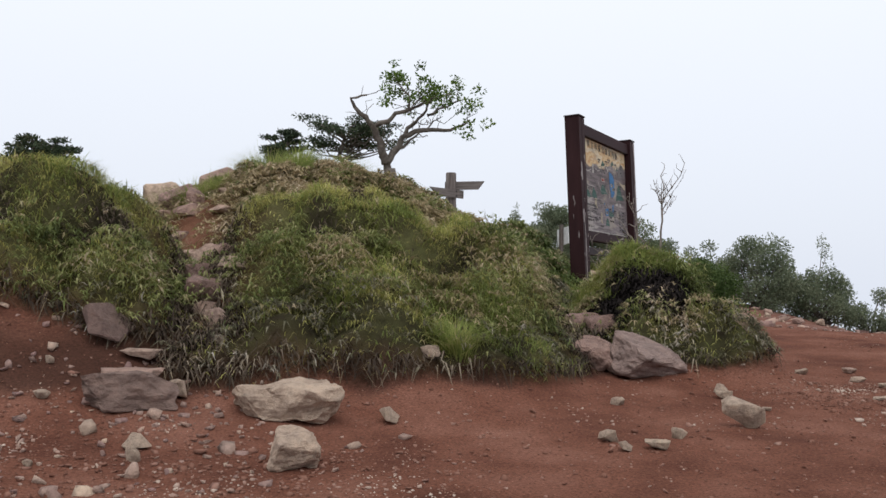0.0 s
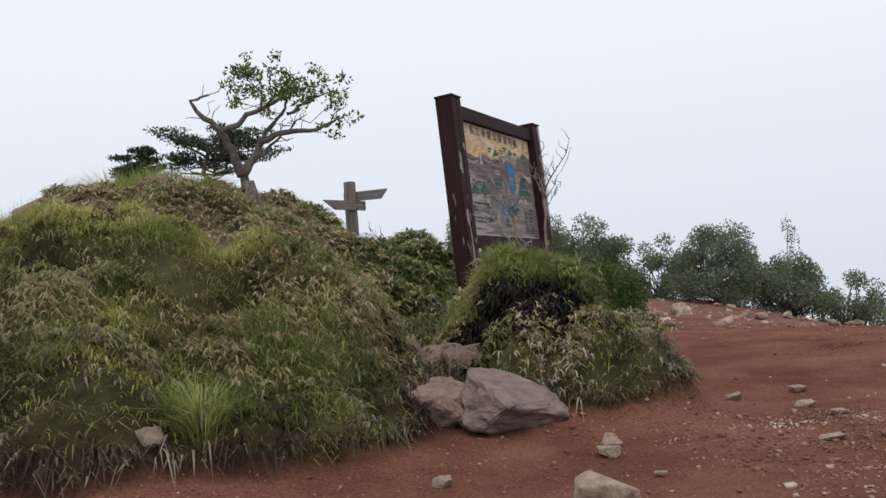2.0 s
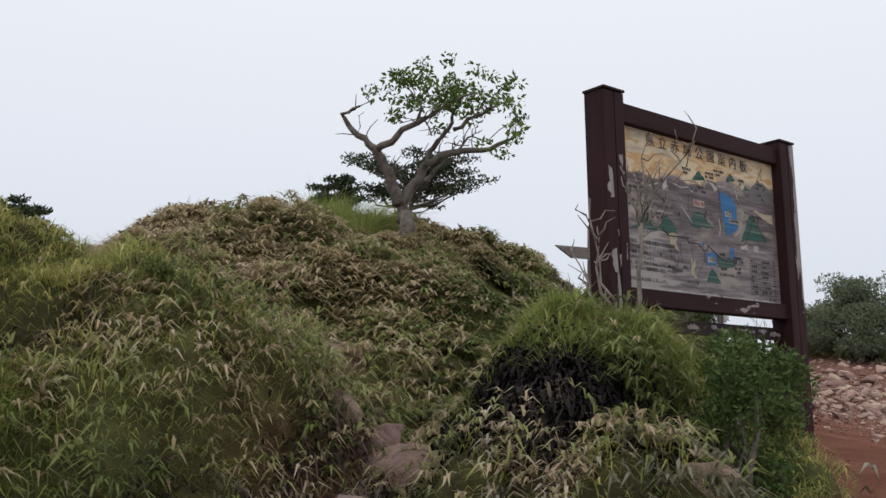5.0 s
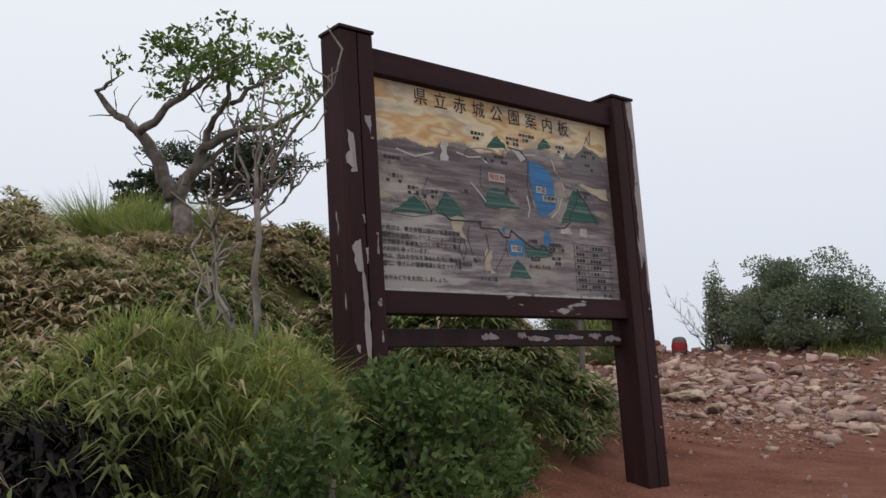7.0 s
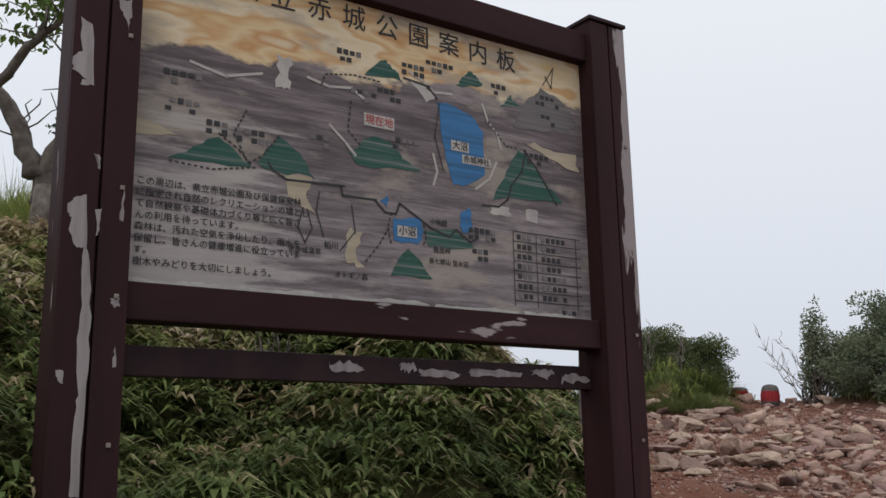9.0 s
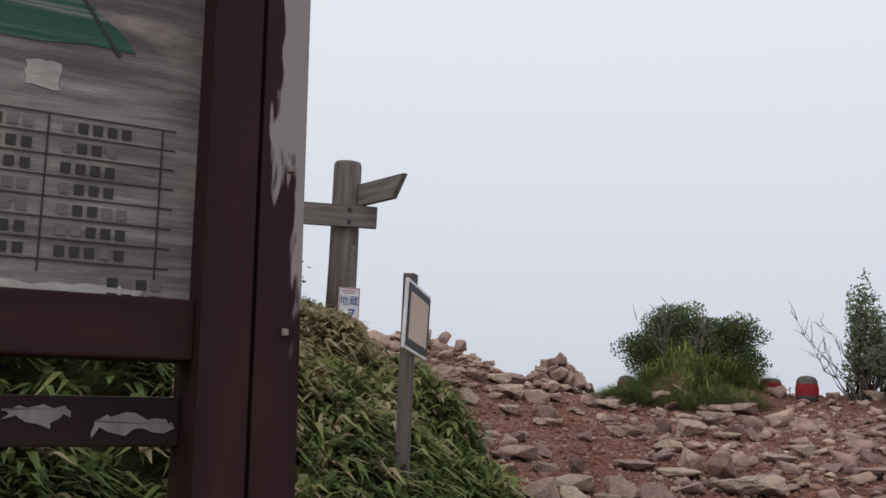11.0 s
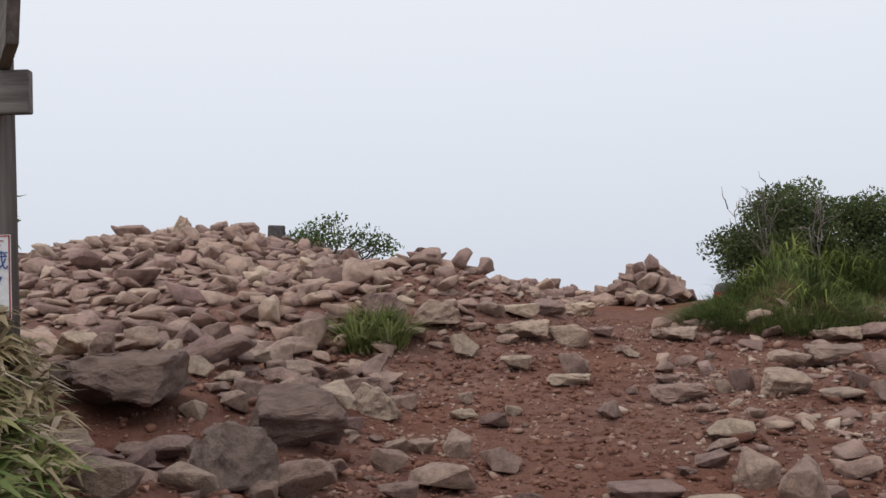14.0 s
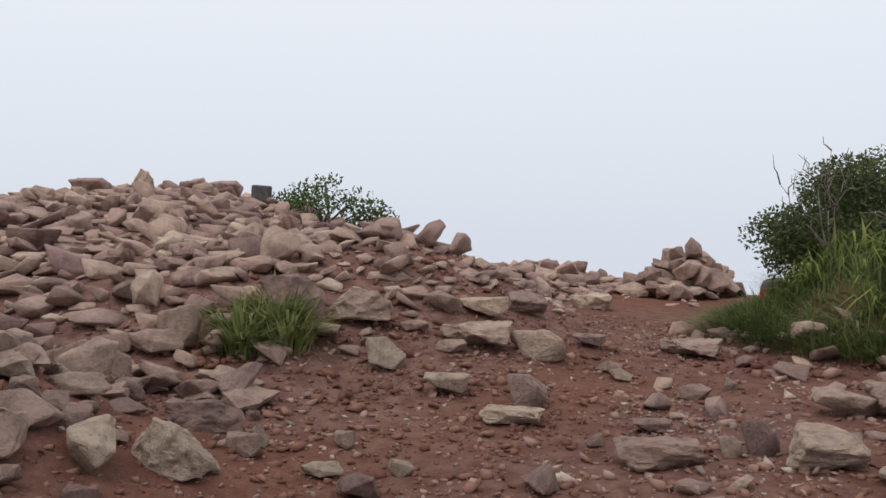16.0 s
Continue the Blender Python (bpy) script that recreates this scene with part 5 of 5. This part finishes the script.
def writing(text, size, x, z, material, parent, y=-0.003, name="lettering", spacing=1.0, squeeze=1.0, middle=True):
    """Painted letters standing in the x, z plane of the parent."""
    cu = bpy.data.curves.new("letters", "FONT")
    cu.body, cu.size, cu.space_character = text, size, spacing
    cu.align_x, cu.align_y = ("CENTER" if middle else "LEFT"), "CENTER"
    cu.extrude, cu.resolution_u = 0.0006, 2
    tmp = new("letters", cu)
    bpy.context.view_layer.update()
    me = bpy.data.meshes.new_from_object(tmp.evaluated_get(bpy.context.evaluated_depsgraph_get()))
    bpy.data.objects.remove(tmp)
    me.materials.clear(); me.materials.append(material)
    ob = new(name, me)
    ob.parent = parent
    ob.matrix_basis = pose(x, y, z, 90, 0, 0) @ Matrix.Diagonal((squeeze, 1, 1, 1))
    return tagged(ob, kind="stuff") if len(text) > 5 else ob


def patch(name, outline, material, parent, y=-0.002):
    return part(name, prism(outline, y, y + 0.0015), material, parent)


def stroke(name, line, width, material, parent, y=-0.0032, dashes=False):
    """A painted line of even width, whole or dashed."""
    bm = bmesh.new()
    for (x0, z0), (x1, z1) in zip(line, line[1:]):
        d = Vector((x1 - x0, z1 - z0)); n = max(1, int(d.length / 0.022)) if dashes else 1
        if d.length < 1e-6:
            continue
        side = Vector((-d.y, d.x)).normalized() * width / 2
        for k in range(n):
            a, b = k / n, (k + (0.6 if dashes else 1.08)) / n
            p, q = Vector((x0, z0)) + d * a, Vector((x0, z0)) + d * b
            bm.faces.new([bm.verts.new((w.x, y, w.y)) for w in (p - side, q - side, q + side, p + side)])
    return part(name, bm, material, parent)


def smooth_outline(pts, amount, seed):
    r = np.random.default_rng(seed)
    out = []
    for (x0, z0), (x1, z1) in zip(pts, pts[1:] + pts[:1]):
        for k in range(4):
            t = k / 4
            out.append((x0 + (x1 - x0) * t + r.normal(0, amount), z0 + (z1 - z0) * t + r.normal(0, amount)))
    return out


# paint flaked from the posts down to bare wood
patch("bare_patch", smooth_outline([(-0.091, 2.331), (-0.051, 2.31), (-0.038, 2.096), (-0.085, 2.086), (-0.068, 2.11), (-0.11, 2.138), (-0.11, 2.182), (-0.087, 2.208)], 0.0022, 65), M_BAREWOOD, BOARD, -0.0993)
patch("bare_patch", smooth_outline([(-0.071, 1.702), (-0.039, 1.71), (-0.028, 1.53), (-0.06, 1.531), (-0.086, 1.58), (-0.079, 1.628), (-0.097, 1.645), (-0.095, 1.67)], 0.0022, 66), M_BAREWOOD, BOARD, -0.0993)
patch("bare_patch", smooth_outline([(-0.041, 1.557), (-0.013, 1.485), (-0.003, 1.309), (0.0, 1.164), (-0.003, 1.021), (-0.004, 0.744), (-0.034, 0.748), (-0.035, 0.985), (-0.026, 1.056), (-0.036, 1.162), (-0.034, 1.307), (-0.038, 1.454)], 0.0022, 67), M_BAREWOOD, BOARD, -0.0993)
patch("bare_patch", smooth_outline([(0.009, 1.668), (-0.006, 1.663), (-0.0, 1.571), (0.011, 1.601)], 0.0022, 68), M_BAREWOOD, BOARD, -0.0993)
patch("bare_patch", smooth_outline([(-0.1, 1.133), (-0.075, 1.134), (-0.076, 1.09), (-0.09, 1.098)], 0.0022, 69), M_BAREWOOD, BOARD, -0.0993)
patch("bare_patch", smooth_outline([(0.056, 1.374), (0.087, 1.377), (0.085, 1.348), (0.067, 1.341)], 0.0022, 70), M_BAREWOOD, BOARD, -0.0993)
patch("bare_patch", smooth_outline([(0.081, 1.213), (0.088, 1.149), (0.074, 1.148), (0.077, 1.185)], 0.0022, 71), M_BAREWOOD, BOARD, -0.0993)
patch("bare_patch", smooth_outline([(0.085, 1.757), (0.084, 1.635), (0.071, 1.641), (0.076, 1.716)], 0.0022, 72), M_BAREWOOD, BOARD, -0.0993)
patch("bare_patch", smooth_outline([(0.031, 2.426), (0.077, 2.438), (0.073, 2.373), (0.067, 2.322), (0.053, 2.368), (0.032, 2.394)], 0.0022, 73), M_BAREWOOD, BOARD, -0.0993)
patch("bare_patch", smooth_outline([(-0.024, 1.855), (-0.006, 1.852), (0.001, 1.804), (-0.005, 1.803), (-0.012, 1.841)], 0.0022, 74), M_BAREWOOD, BOARD, -0.0993)


def painted_map():
    title = "県立赤城公園案内板"
    for k, ch in enumerate(title):
        writing(ch, 0.115, 0.532 + k * 0.1604, 2.648 - k * 0.0018, M_INK, PANEL)
    lakes = ([(1.424, 2.356), (1.499, 2.363), (1.604, 2.334), (1.67, 2.262), (1.677, 2.065), (1.594, 2.004), (1.499, 1.99), (1.462, 2.144)],
             [(1.197, 1.806), (1.333, 1.823), (1.346, 1.767), (1.327, 1.716), (1.201, 1.708)],
             [(1.543, 1.885), (1.591, 1.899), (1.598, 1.812), (1.569, 1.785), (1.532, 1.804)],
             [(1.127, 1.875), (1.177, 1.89), (1.169, 1.851)])
    for k, o in enumerate(lakes):
        patch("painted_lake", smooth_outline(o, 0.004, k), M_BLUE, PANEL)
    hills = ([(1.069, 2.41), (1.12, 2.47), (1.161, 2.503), (1.20, 2.47), (1.252, 2.418)], [(1.53, 2.453), (1.57, 2.52), (1.61, 2.543), (1.65, 2.53), (1.678, 2.484)],
             [(0.987, 2.049), (1.061, 2.122), (1.12, 2.14), (1.188, 2.136), (1.248, 2.077), (1.336, 2.028), (1.028, 2.01)], [(1.709, 1.971), (1.80, 2.10), (1.871, 2.222), (1.962, 2.143), (2.126, 1.995)],
             [(1.183, 1.571), (1.264, 1.69), (1.39, 1.567)], [(1.349, 1.775), (1.513, 1.787), (1.604, 1.719), (1.366, 1.708)],
             [(0.258, 1.912), (0.36, 1.98), (0.44, 2.026), (0.50, 1.99), (0.578, 1.922)], [(0.595, 1.95), (0.689, 2.071), (0.769, 2.015), (0.837, 1.925), (0.628, 1.93)], [(1.77, 2.41), (1.83, 2.46), (1.90, 2.42)])
    for k, o in enumerate(hills):
        patch("painted_hill", smooth_outline(o, 0.005, 10 + k), M_GREEN, PANEL)
    patch("faded_patch", smooth_outline([(1.85, 2.32), (2.02, 2.33), (2.18, 2.36), (2.24, 2.42), (2.16, 2.50), (2.03, 2.55), (1.93, 2.47)], 0.006, 31), M_GREYP, PANEL, -0.0018)
    patch("faded_patch", smooth_outline([(0.66, 2.40), (0.74, 2.41), (0.72, 2.34), (0.73, 2.27), (0.66, 2.27), (0.685, 2.33)], 0.006, 32), M_FADED, PANEL)
    patch("faded_patch", smooth_outline([(1.70, 1.93), (1.80, 1.93), (1.82, 1.89), (1.70, 1.89)], 0.004, 33), M_FADED, PANEL)
    patch("faded_patch", smooth_outline([(1.90, 1.94), (1.97, 1.94), (1.97, 1.88), (1.90, 1.88)], 0.004, 34), M_FADED, PANEL)
    patch("faded_patch", smooth_outline([(1.28, 2.43), (1.36, 2.42), (1.42, 2.38), (1.37, 2.35)], 0.004, 35), M_FADED, PANEL)
    for k, o in enumerate(([(1.90, 2.26), (2.05, 2.245), (2.23, 2.25), (2.23, 2.15), (2.10, 2.19)], [(0.70, 1.93), (0.83, 1.92), (0.80, 1.85), (0.845, 1.78), (0.73, 1.83)], [(0.99, 1.74), (1.05, 1.73), (1.02, 1.66), (1.06, 1.58), (0.975, 1.60)], [(0.13, 2.05), (0.30, 2.005), (0.13, 1.985)])):
        patch("faded_patch", smooth_outline(o, 0.006, 80 + k), M_CREAMP, PANEL, -0.0019)
    for o in ([(1.28, 2.47), (1.35, 2.44), (1.41, 2.40), (1.50, 2.41)], [(1.67, 2.40), (1.70, 2.32), (1.75, 2.27), (1.77, 2.20)], [(0.80, 2.34), (0.90, 2.32), (1.00, 2.335), (1.06, 2.30)], [(1.40, 2.12), (1.42, 2.04), (1.40, 1.98)], [(1.62, 1.99), (1.70, 2.05), (1.74, 2.13)], [(0.32, 2.30), (0.46, 2.27), (0.60, 2.31)], [(0.90, 2.16), (0.97, 2.10), (1.02, 2.05)]):
        stroke("pale_trail", o, 0.011, M_FADED, PANEL, -0.0024)
    # paint gone along the lower edge
    for k, (x, w) in enumerate(((0.32, 0.36), (0.72, 0.4), (1.16, 0.42), (1.62, 0.44), (2.02, 0.3))):
        patch("worn_edge", smooth_outline([(x - w / 2, 1.447), (x + w / 2, 1.447), (x + w / 2, 1.462), (x + w / 5, 1.472), (x - w / 6, 1.46), (x - w / 2, 1.468)], 0.0035, 90 + k), M_FADED, PANEL, -0.0021)
    roads = ([(0.955, 1.91), (0.963, 1.87), (1.11, 1.873), (1.16, 1.827), (1.211, 1.826), (1.229, 1.874), (1.385, 1.787), (1.475, 1.759), (1.513, 1.794), (1.586, 1.748), (1.625, 1.768), (1.617, 1.815)],
             [(1.913, 2.22), (1.887, 2.114), (1.822, 2.037), (1.799, 1.967), (1.747, 1.928), (1.659, 1.924)], [(1.902, 2.218), (1.982, 2.129), (2.082, 1.989)],
             [(1.252, 2.434), (1.379, 2.421), (1.424, 2.373)], [(0.64, 1.96), (0.66, 1.93), (0.72, 1.90), (0.955, 1.91)])
    for o in roads:
        stroke("painted_road", o, 0.009, M_INK, PANEL)
    for o in ([(0.861, 1.875), (0.847, 1.794), (0.878, 1.698)], [(1.004, 1.836), (1.02, 1.729), (0.957, 1.65)], [(1.44, 2.36), (1.41, 2.2), (1.45, 2.06)], [(0.79, 1.80), (0.77, 1.72), (0.80, 1.66), (0.83, 1.72), (0.81, 1.79)]):
        stroke("painted_stream", o, 0.005, M_INK, PANEL)
    for o in ([(0.865, 2.32), (0.88, 2.37), (1.011, 2.394), (1.146, 2.39)], [(1.177, 1.762), (1.126, 1.682), (1.06, 1.603)], [(0.55, 2.15), (0.50, 2.05), (0.56, 1.94), (0.62, 1.98), (0.69, 2.08)], [(0.258, 1.905), (0.42, 1.895), (0.60, 1.93)],
              [(1.19, 1.83), (1.17, 1.76), (1.19, 1.69)], [(1.346, 1.80), (1.36, 1.75), (1.34, 1.70)], [(0.44, 2.04), (0.52, 1.99), (0.58, 1.93)], [(1.70, 2.32), (1.80, 2.22), (1.87, 2.22)], [(1.0, 2.28), (0.985, 2.15), (1.05, 2.09)]):
        stroke("painted_trail", o, 0.007, M_INK, PANEL, dashes=True)
    lines = ("この周辺は、県立赤城公園及び保健保安林", "に指定され自然のレクリエーションの場とし", "て自然観察や基礎体力づくり等と広く皆さ", "んの利用を待っています。", "森林は、汚れた空気を浄化したり、雨水を", "保留し、皆さんの健康増進に役立っていま", "す。", "樹木やみどりを大切にしましょう。")
    for k, t in enumerate(lines):
        writing(t, 0.0335, 0.147, 1.815 - 0.0415 * k, M_INK, PANEL, middle=False)
    for t, size, x, z in (("大沼", 0.042, 1.542, 2.174), ("赤城神社", 0.036, 1.63, 2.12), ("小沼", 0.042, 1.265, 1.757)):
        patch("name_plate", [(x - 0.5 * size * len(t) - 0.005, z - size * 0.55), (x + 0.5 * size * len(t) + 0.005, z - size * 0.55), (x + 0.5 * size * len(t) + 0.005, z + size * 0.55), (x - 0.5 * size * len(t) - 0.005, z + size * 0.55)], M_FADED, PANEL, -0.0036)
        writing(t, size, x, z, M_INK, PANEL, -0.0052)
    patch("name_plate", [(1.06, 2.185), (1.205, 2.185), (1.205, 2.24), (1.06, 2.24)], M_FADED, PANEL, -0.0036)
    writing("現在地", 0.045, 1.133, 2.212, M_REDP, PANEL, -0.0052)
    for t, size, x, z in (("オトギノ森", 0.03, 1.004, 1.547), ("粕川", 0.032, 0.914, 1.659), ("小地蔵", 0.03, 1.422, 1.814), ("鳥居峠", 0.03, 1.437, 1.695), ("長七郎山 至水沼", 0.028, 1.472, 1.645), ("至赤城温泉", 0.028, 0.80, 1.63)):
        writing(t, size, x, z, M_INK, PANEL)
    r = np.random.default_rng(5)
    for x, z in ((0.302, 2.242), (0.312, 2.135), (0.438, 2.075), (0.587, 2.065), (0.862, 2.095), (0.994, 2.488), (1.307, 2.495), (1.446, 2.535), (2.06, 2.50), (2.03, 2.405), (1.77, 2.50), (1.258, 2.149), (1.172, 2.355), (1.044, 2.325), (1.642, 1.712), (1.655, 1.805), (1.98, 2.20), (2.155, 1.475)):
        for row in (0, -0.032):
            n = r.integers(3, 6)
            for k in range(n):
                h = r.uniform(0.008, 0.012)
                cx = x + (k - n / 2) * 0.03
                if row and r.random() < 0.5:
                    continue
                patch("lettering_bar", [(cx, z + row - h), (cx + 0.022, z + row - h), (cx + 0.022, z + row + h), (cx, z + row + h)], M_INK if r.random() < 0.6 else M_GREYP, PANEL, -0.003)
    for k in range(8):
        z = 1.826 - k * 0.0448
        stroke("table_rule", [(1.823, z), (2.192, z)], 0.004, M_INK, PANEL)
        if k:
            for x0, n in ((1.845, 3), (1.985, r.integers(4, 7))):
                for q in range(n):
                    patch("lettering_bar", [(x0 + q * 0.03, z + 0.010), (x0 + q * 0.03 + 0.02, z + 0.010), (x0 + q * 0.03 + 0.02, z + 0.032), (x0 + q * 0.03, z + 0.032)], M_INK if r.random() < 0.7 else M_GREYP, PANEL, -0.003)
    for x in (1.823, 1.955, 2.192):
        stroke("table_rule", [(x, 1.826), (x, 1.512)], 0.004, M_INK, PANEL)
    stroke("compass", [(2.03, 2.56), (2.10, 2.66), (2.085, 2.56), (2.05, 2.61)], 0.005, M_INK, PANEL)
    for k, (x, w) in enumerate(((1.00, 0.15), (1.28, 0.07), (1.43, 0.20), (1.72, 0.27), (1.98, 0.12), (2.17, 0.17))):
        z = 1.19 + 0.012 * math.sin(k * 2.1)
        part("bare_patch", prism(smooth_outline([(x - w / 2, z - 0.012), (x, z - 0.02), (x + w / 2, z - 0.008), (x + w / 2, z + 0.006), (x, z + 0.018), (x - w / 2, z + 0.01)], 0.0055, 50 + k), 0.0175, 0.0195), M_BAREWOOD, BOARD)


painted_map()


# ---- signpost ----
def signpost():
    s = thing("signpost", "weathered grey log signpost with two pointed wooden arms", "signpost")
    gz = float(height(0.0, 18.49))
    s.matrix_world = pose(0.0, 18.49, gz - 0.1)
    top = 4.20 - gz + 0.1
    bm = bmesh.new()
    tube(bm, [(0, 0, 0), (0.006, 0, top * 0.5), (0, 0, top - 0.02), (0, 0, top)], (0.108, 0.102, 0.10, 0.092), 20)
    part("log", bm, M_LOG, s)
    lower = part("arm", prism([(-0.66, 0.072), (-0.42, -0.078), (0.215, -0.078), (0.215, 0.078), (-0.66, 0.078)], -0.02, 0.02, 0.003), M_PLANK, s, "grey wooden arm with one pointed end")
    lower.matrix_basis = pose(0.085, -0.078, top - 0.41, 0, 0, 47)
    upper = part("arm", prism([(0.67, 0.08), (0.55, -0.075), (-0.12, -0.075), (-0.12, 0.085)], -0.02, 0.02, 0.003), M_PLANK, s, "grey wooden arm with one pointed end")
    upper.matrix_basis = pose(0.0, 0.06, top - 0.25, 0, 0, -16)
    for z in (0.045, -0.045):
        bm = bmesh.new()
        bmesh.ops.create_cone(bm, cap_ends=True, segments=12, radius1=0.014, radius2=0.012, depth=0.012, matrix=Matrix.Translation((0.02, -0.024, z)) @ Euler((math.pi / 2, 0, 0)).to_matrix().to_4x4())
        part("bolt", bm, M_BLACKTAPE, lower)
    strip = part("strip", box(0.012, 0.045, 0.32, 0.104, -0.012, top - 0.77, 0.003), M_PLANK, s, "thin wooden strip nailed to the log")
    plate = part("number_plate", box(0.155, 0.006, 0.30, 0, 0, 0, 0.001), M_WHITE, s, "white plate with a red edge and blue lettering")
    plate.matrix_basis = pose(0.117, -0.039, top - 1.065, 0, 0, 60)
    for w, h, x, z in ((0.150, 0.005, 0, 0.1455), (0.150, 0.005, 0, -0.1455), (0.005, 0.286, 0.0725, 0), (0.005, 0.286, -0.0725, 0), (0.025, 0.02, -0.04, -0.122), (0.11, 0.004, 0, 0.128), (0.09, 0.004, 0, 0.112)):
        part("red_mark", box(w, 0.001, h, x, -0.0045, z), M_REDP, plate)
    writing("地蔵", 0.07, 0.0, 0.055, M_BLUEINK, plate, -0.0045)
    writing("7", 0.12, 0.02, -0.045, M_BLUEINK, plate, -0.0045)
    return s


M_BLUEINK = plain("blue_print", (0.03, 0.07, 0.25))
signpost()


def small_sign():
    s = thing("small_sign", "small white sign with a black taped border on a grey post", "sign")
    s.matrix_world = pose(2.04, 16.78, 1.5, 0, 0, 113.6)
    part("post", box(0.075, 0.05, 1.66, 0.0, 0.035, 0.77, 0.006), M_LOG, s)
    board = part("board", box(0.40, 0.014, 0.295, 0, 0.0, 0, 0.002), M_WHITE, s, "scuffed white board edged with black tape")
    board.matrix_basis = pose(0, 0, 1.395, 0, 6, 0)
    part("notice", box(0.31, 0.003, 0.20, 0.0, -0.0095, 0.0), M_BEIGE, board, "blank faded beige notice sheet")
    for w, h, x, z in ((0.372, 0.032, 0, 0.116), (0.372, 0.032, 0, -0.116), (0.03, 0.2, 0.171, 0), (0.03, 0.2, -0.171, 0)):
        part("tape", box(w, 0.003, h, x, -0.0095, z), M_BLACKTAPE, board, "black tape")
    return s


small_sign()


def statue(x, y, top, w, label):
    z0 = float(height(x, y)) - 0.03
    h = top - z0
    bm = bmesh.new()
    prof = [(0.0, 0.85), (0.25, 0.95), (0.5, 0.98), (0.7, 0.9), (0.8, 0.86), (0.92, 0.72), (0.98, 0.42), (1.0, 0.05)]
    tube(bm, [(0, 0, h * t) for t, _ in prof], [w * 0.5 * r for _, r in prof], 14)
    for f in bm.faces:
        c = f.calc_center_median()
        if 0.30 * h < c.z < 0.62 * h:
            f.material_index = 1
    me = bpy.data.meshes.new("statue")
    bm.to_mesh(me); bm.free()
    me.materials.append(M_STATUE); me.materials.append(M_RED)
    ob = new("stone_statue", me)
    ob.matrix_world = pose(x, y, z0)
    tagged(ob, label, "statue", "stone statues")


for x, y, t in ((0.19, 27.4, 2.97), (0.74, 27.24, 3.01), (-2.35, 28.0, 2.97)):
    statue(x, y, t, 0.32, "small dark stone statue with a red cloth bib")
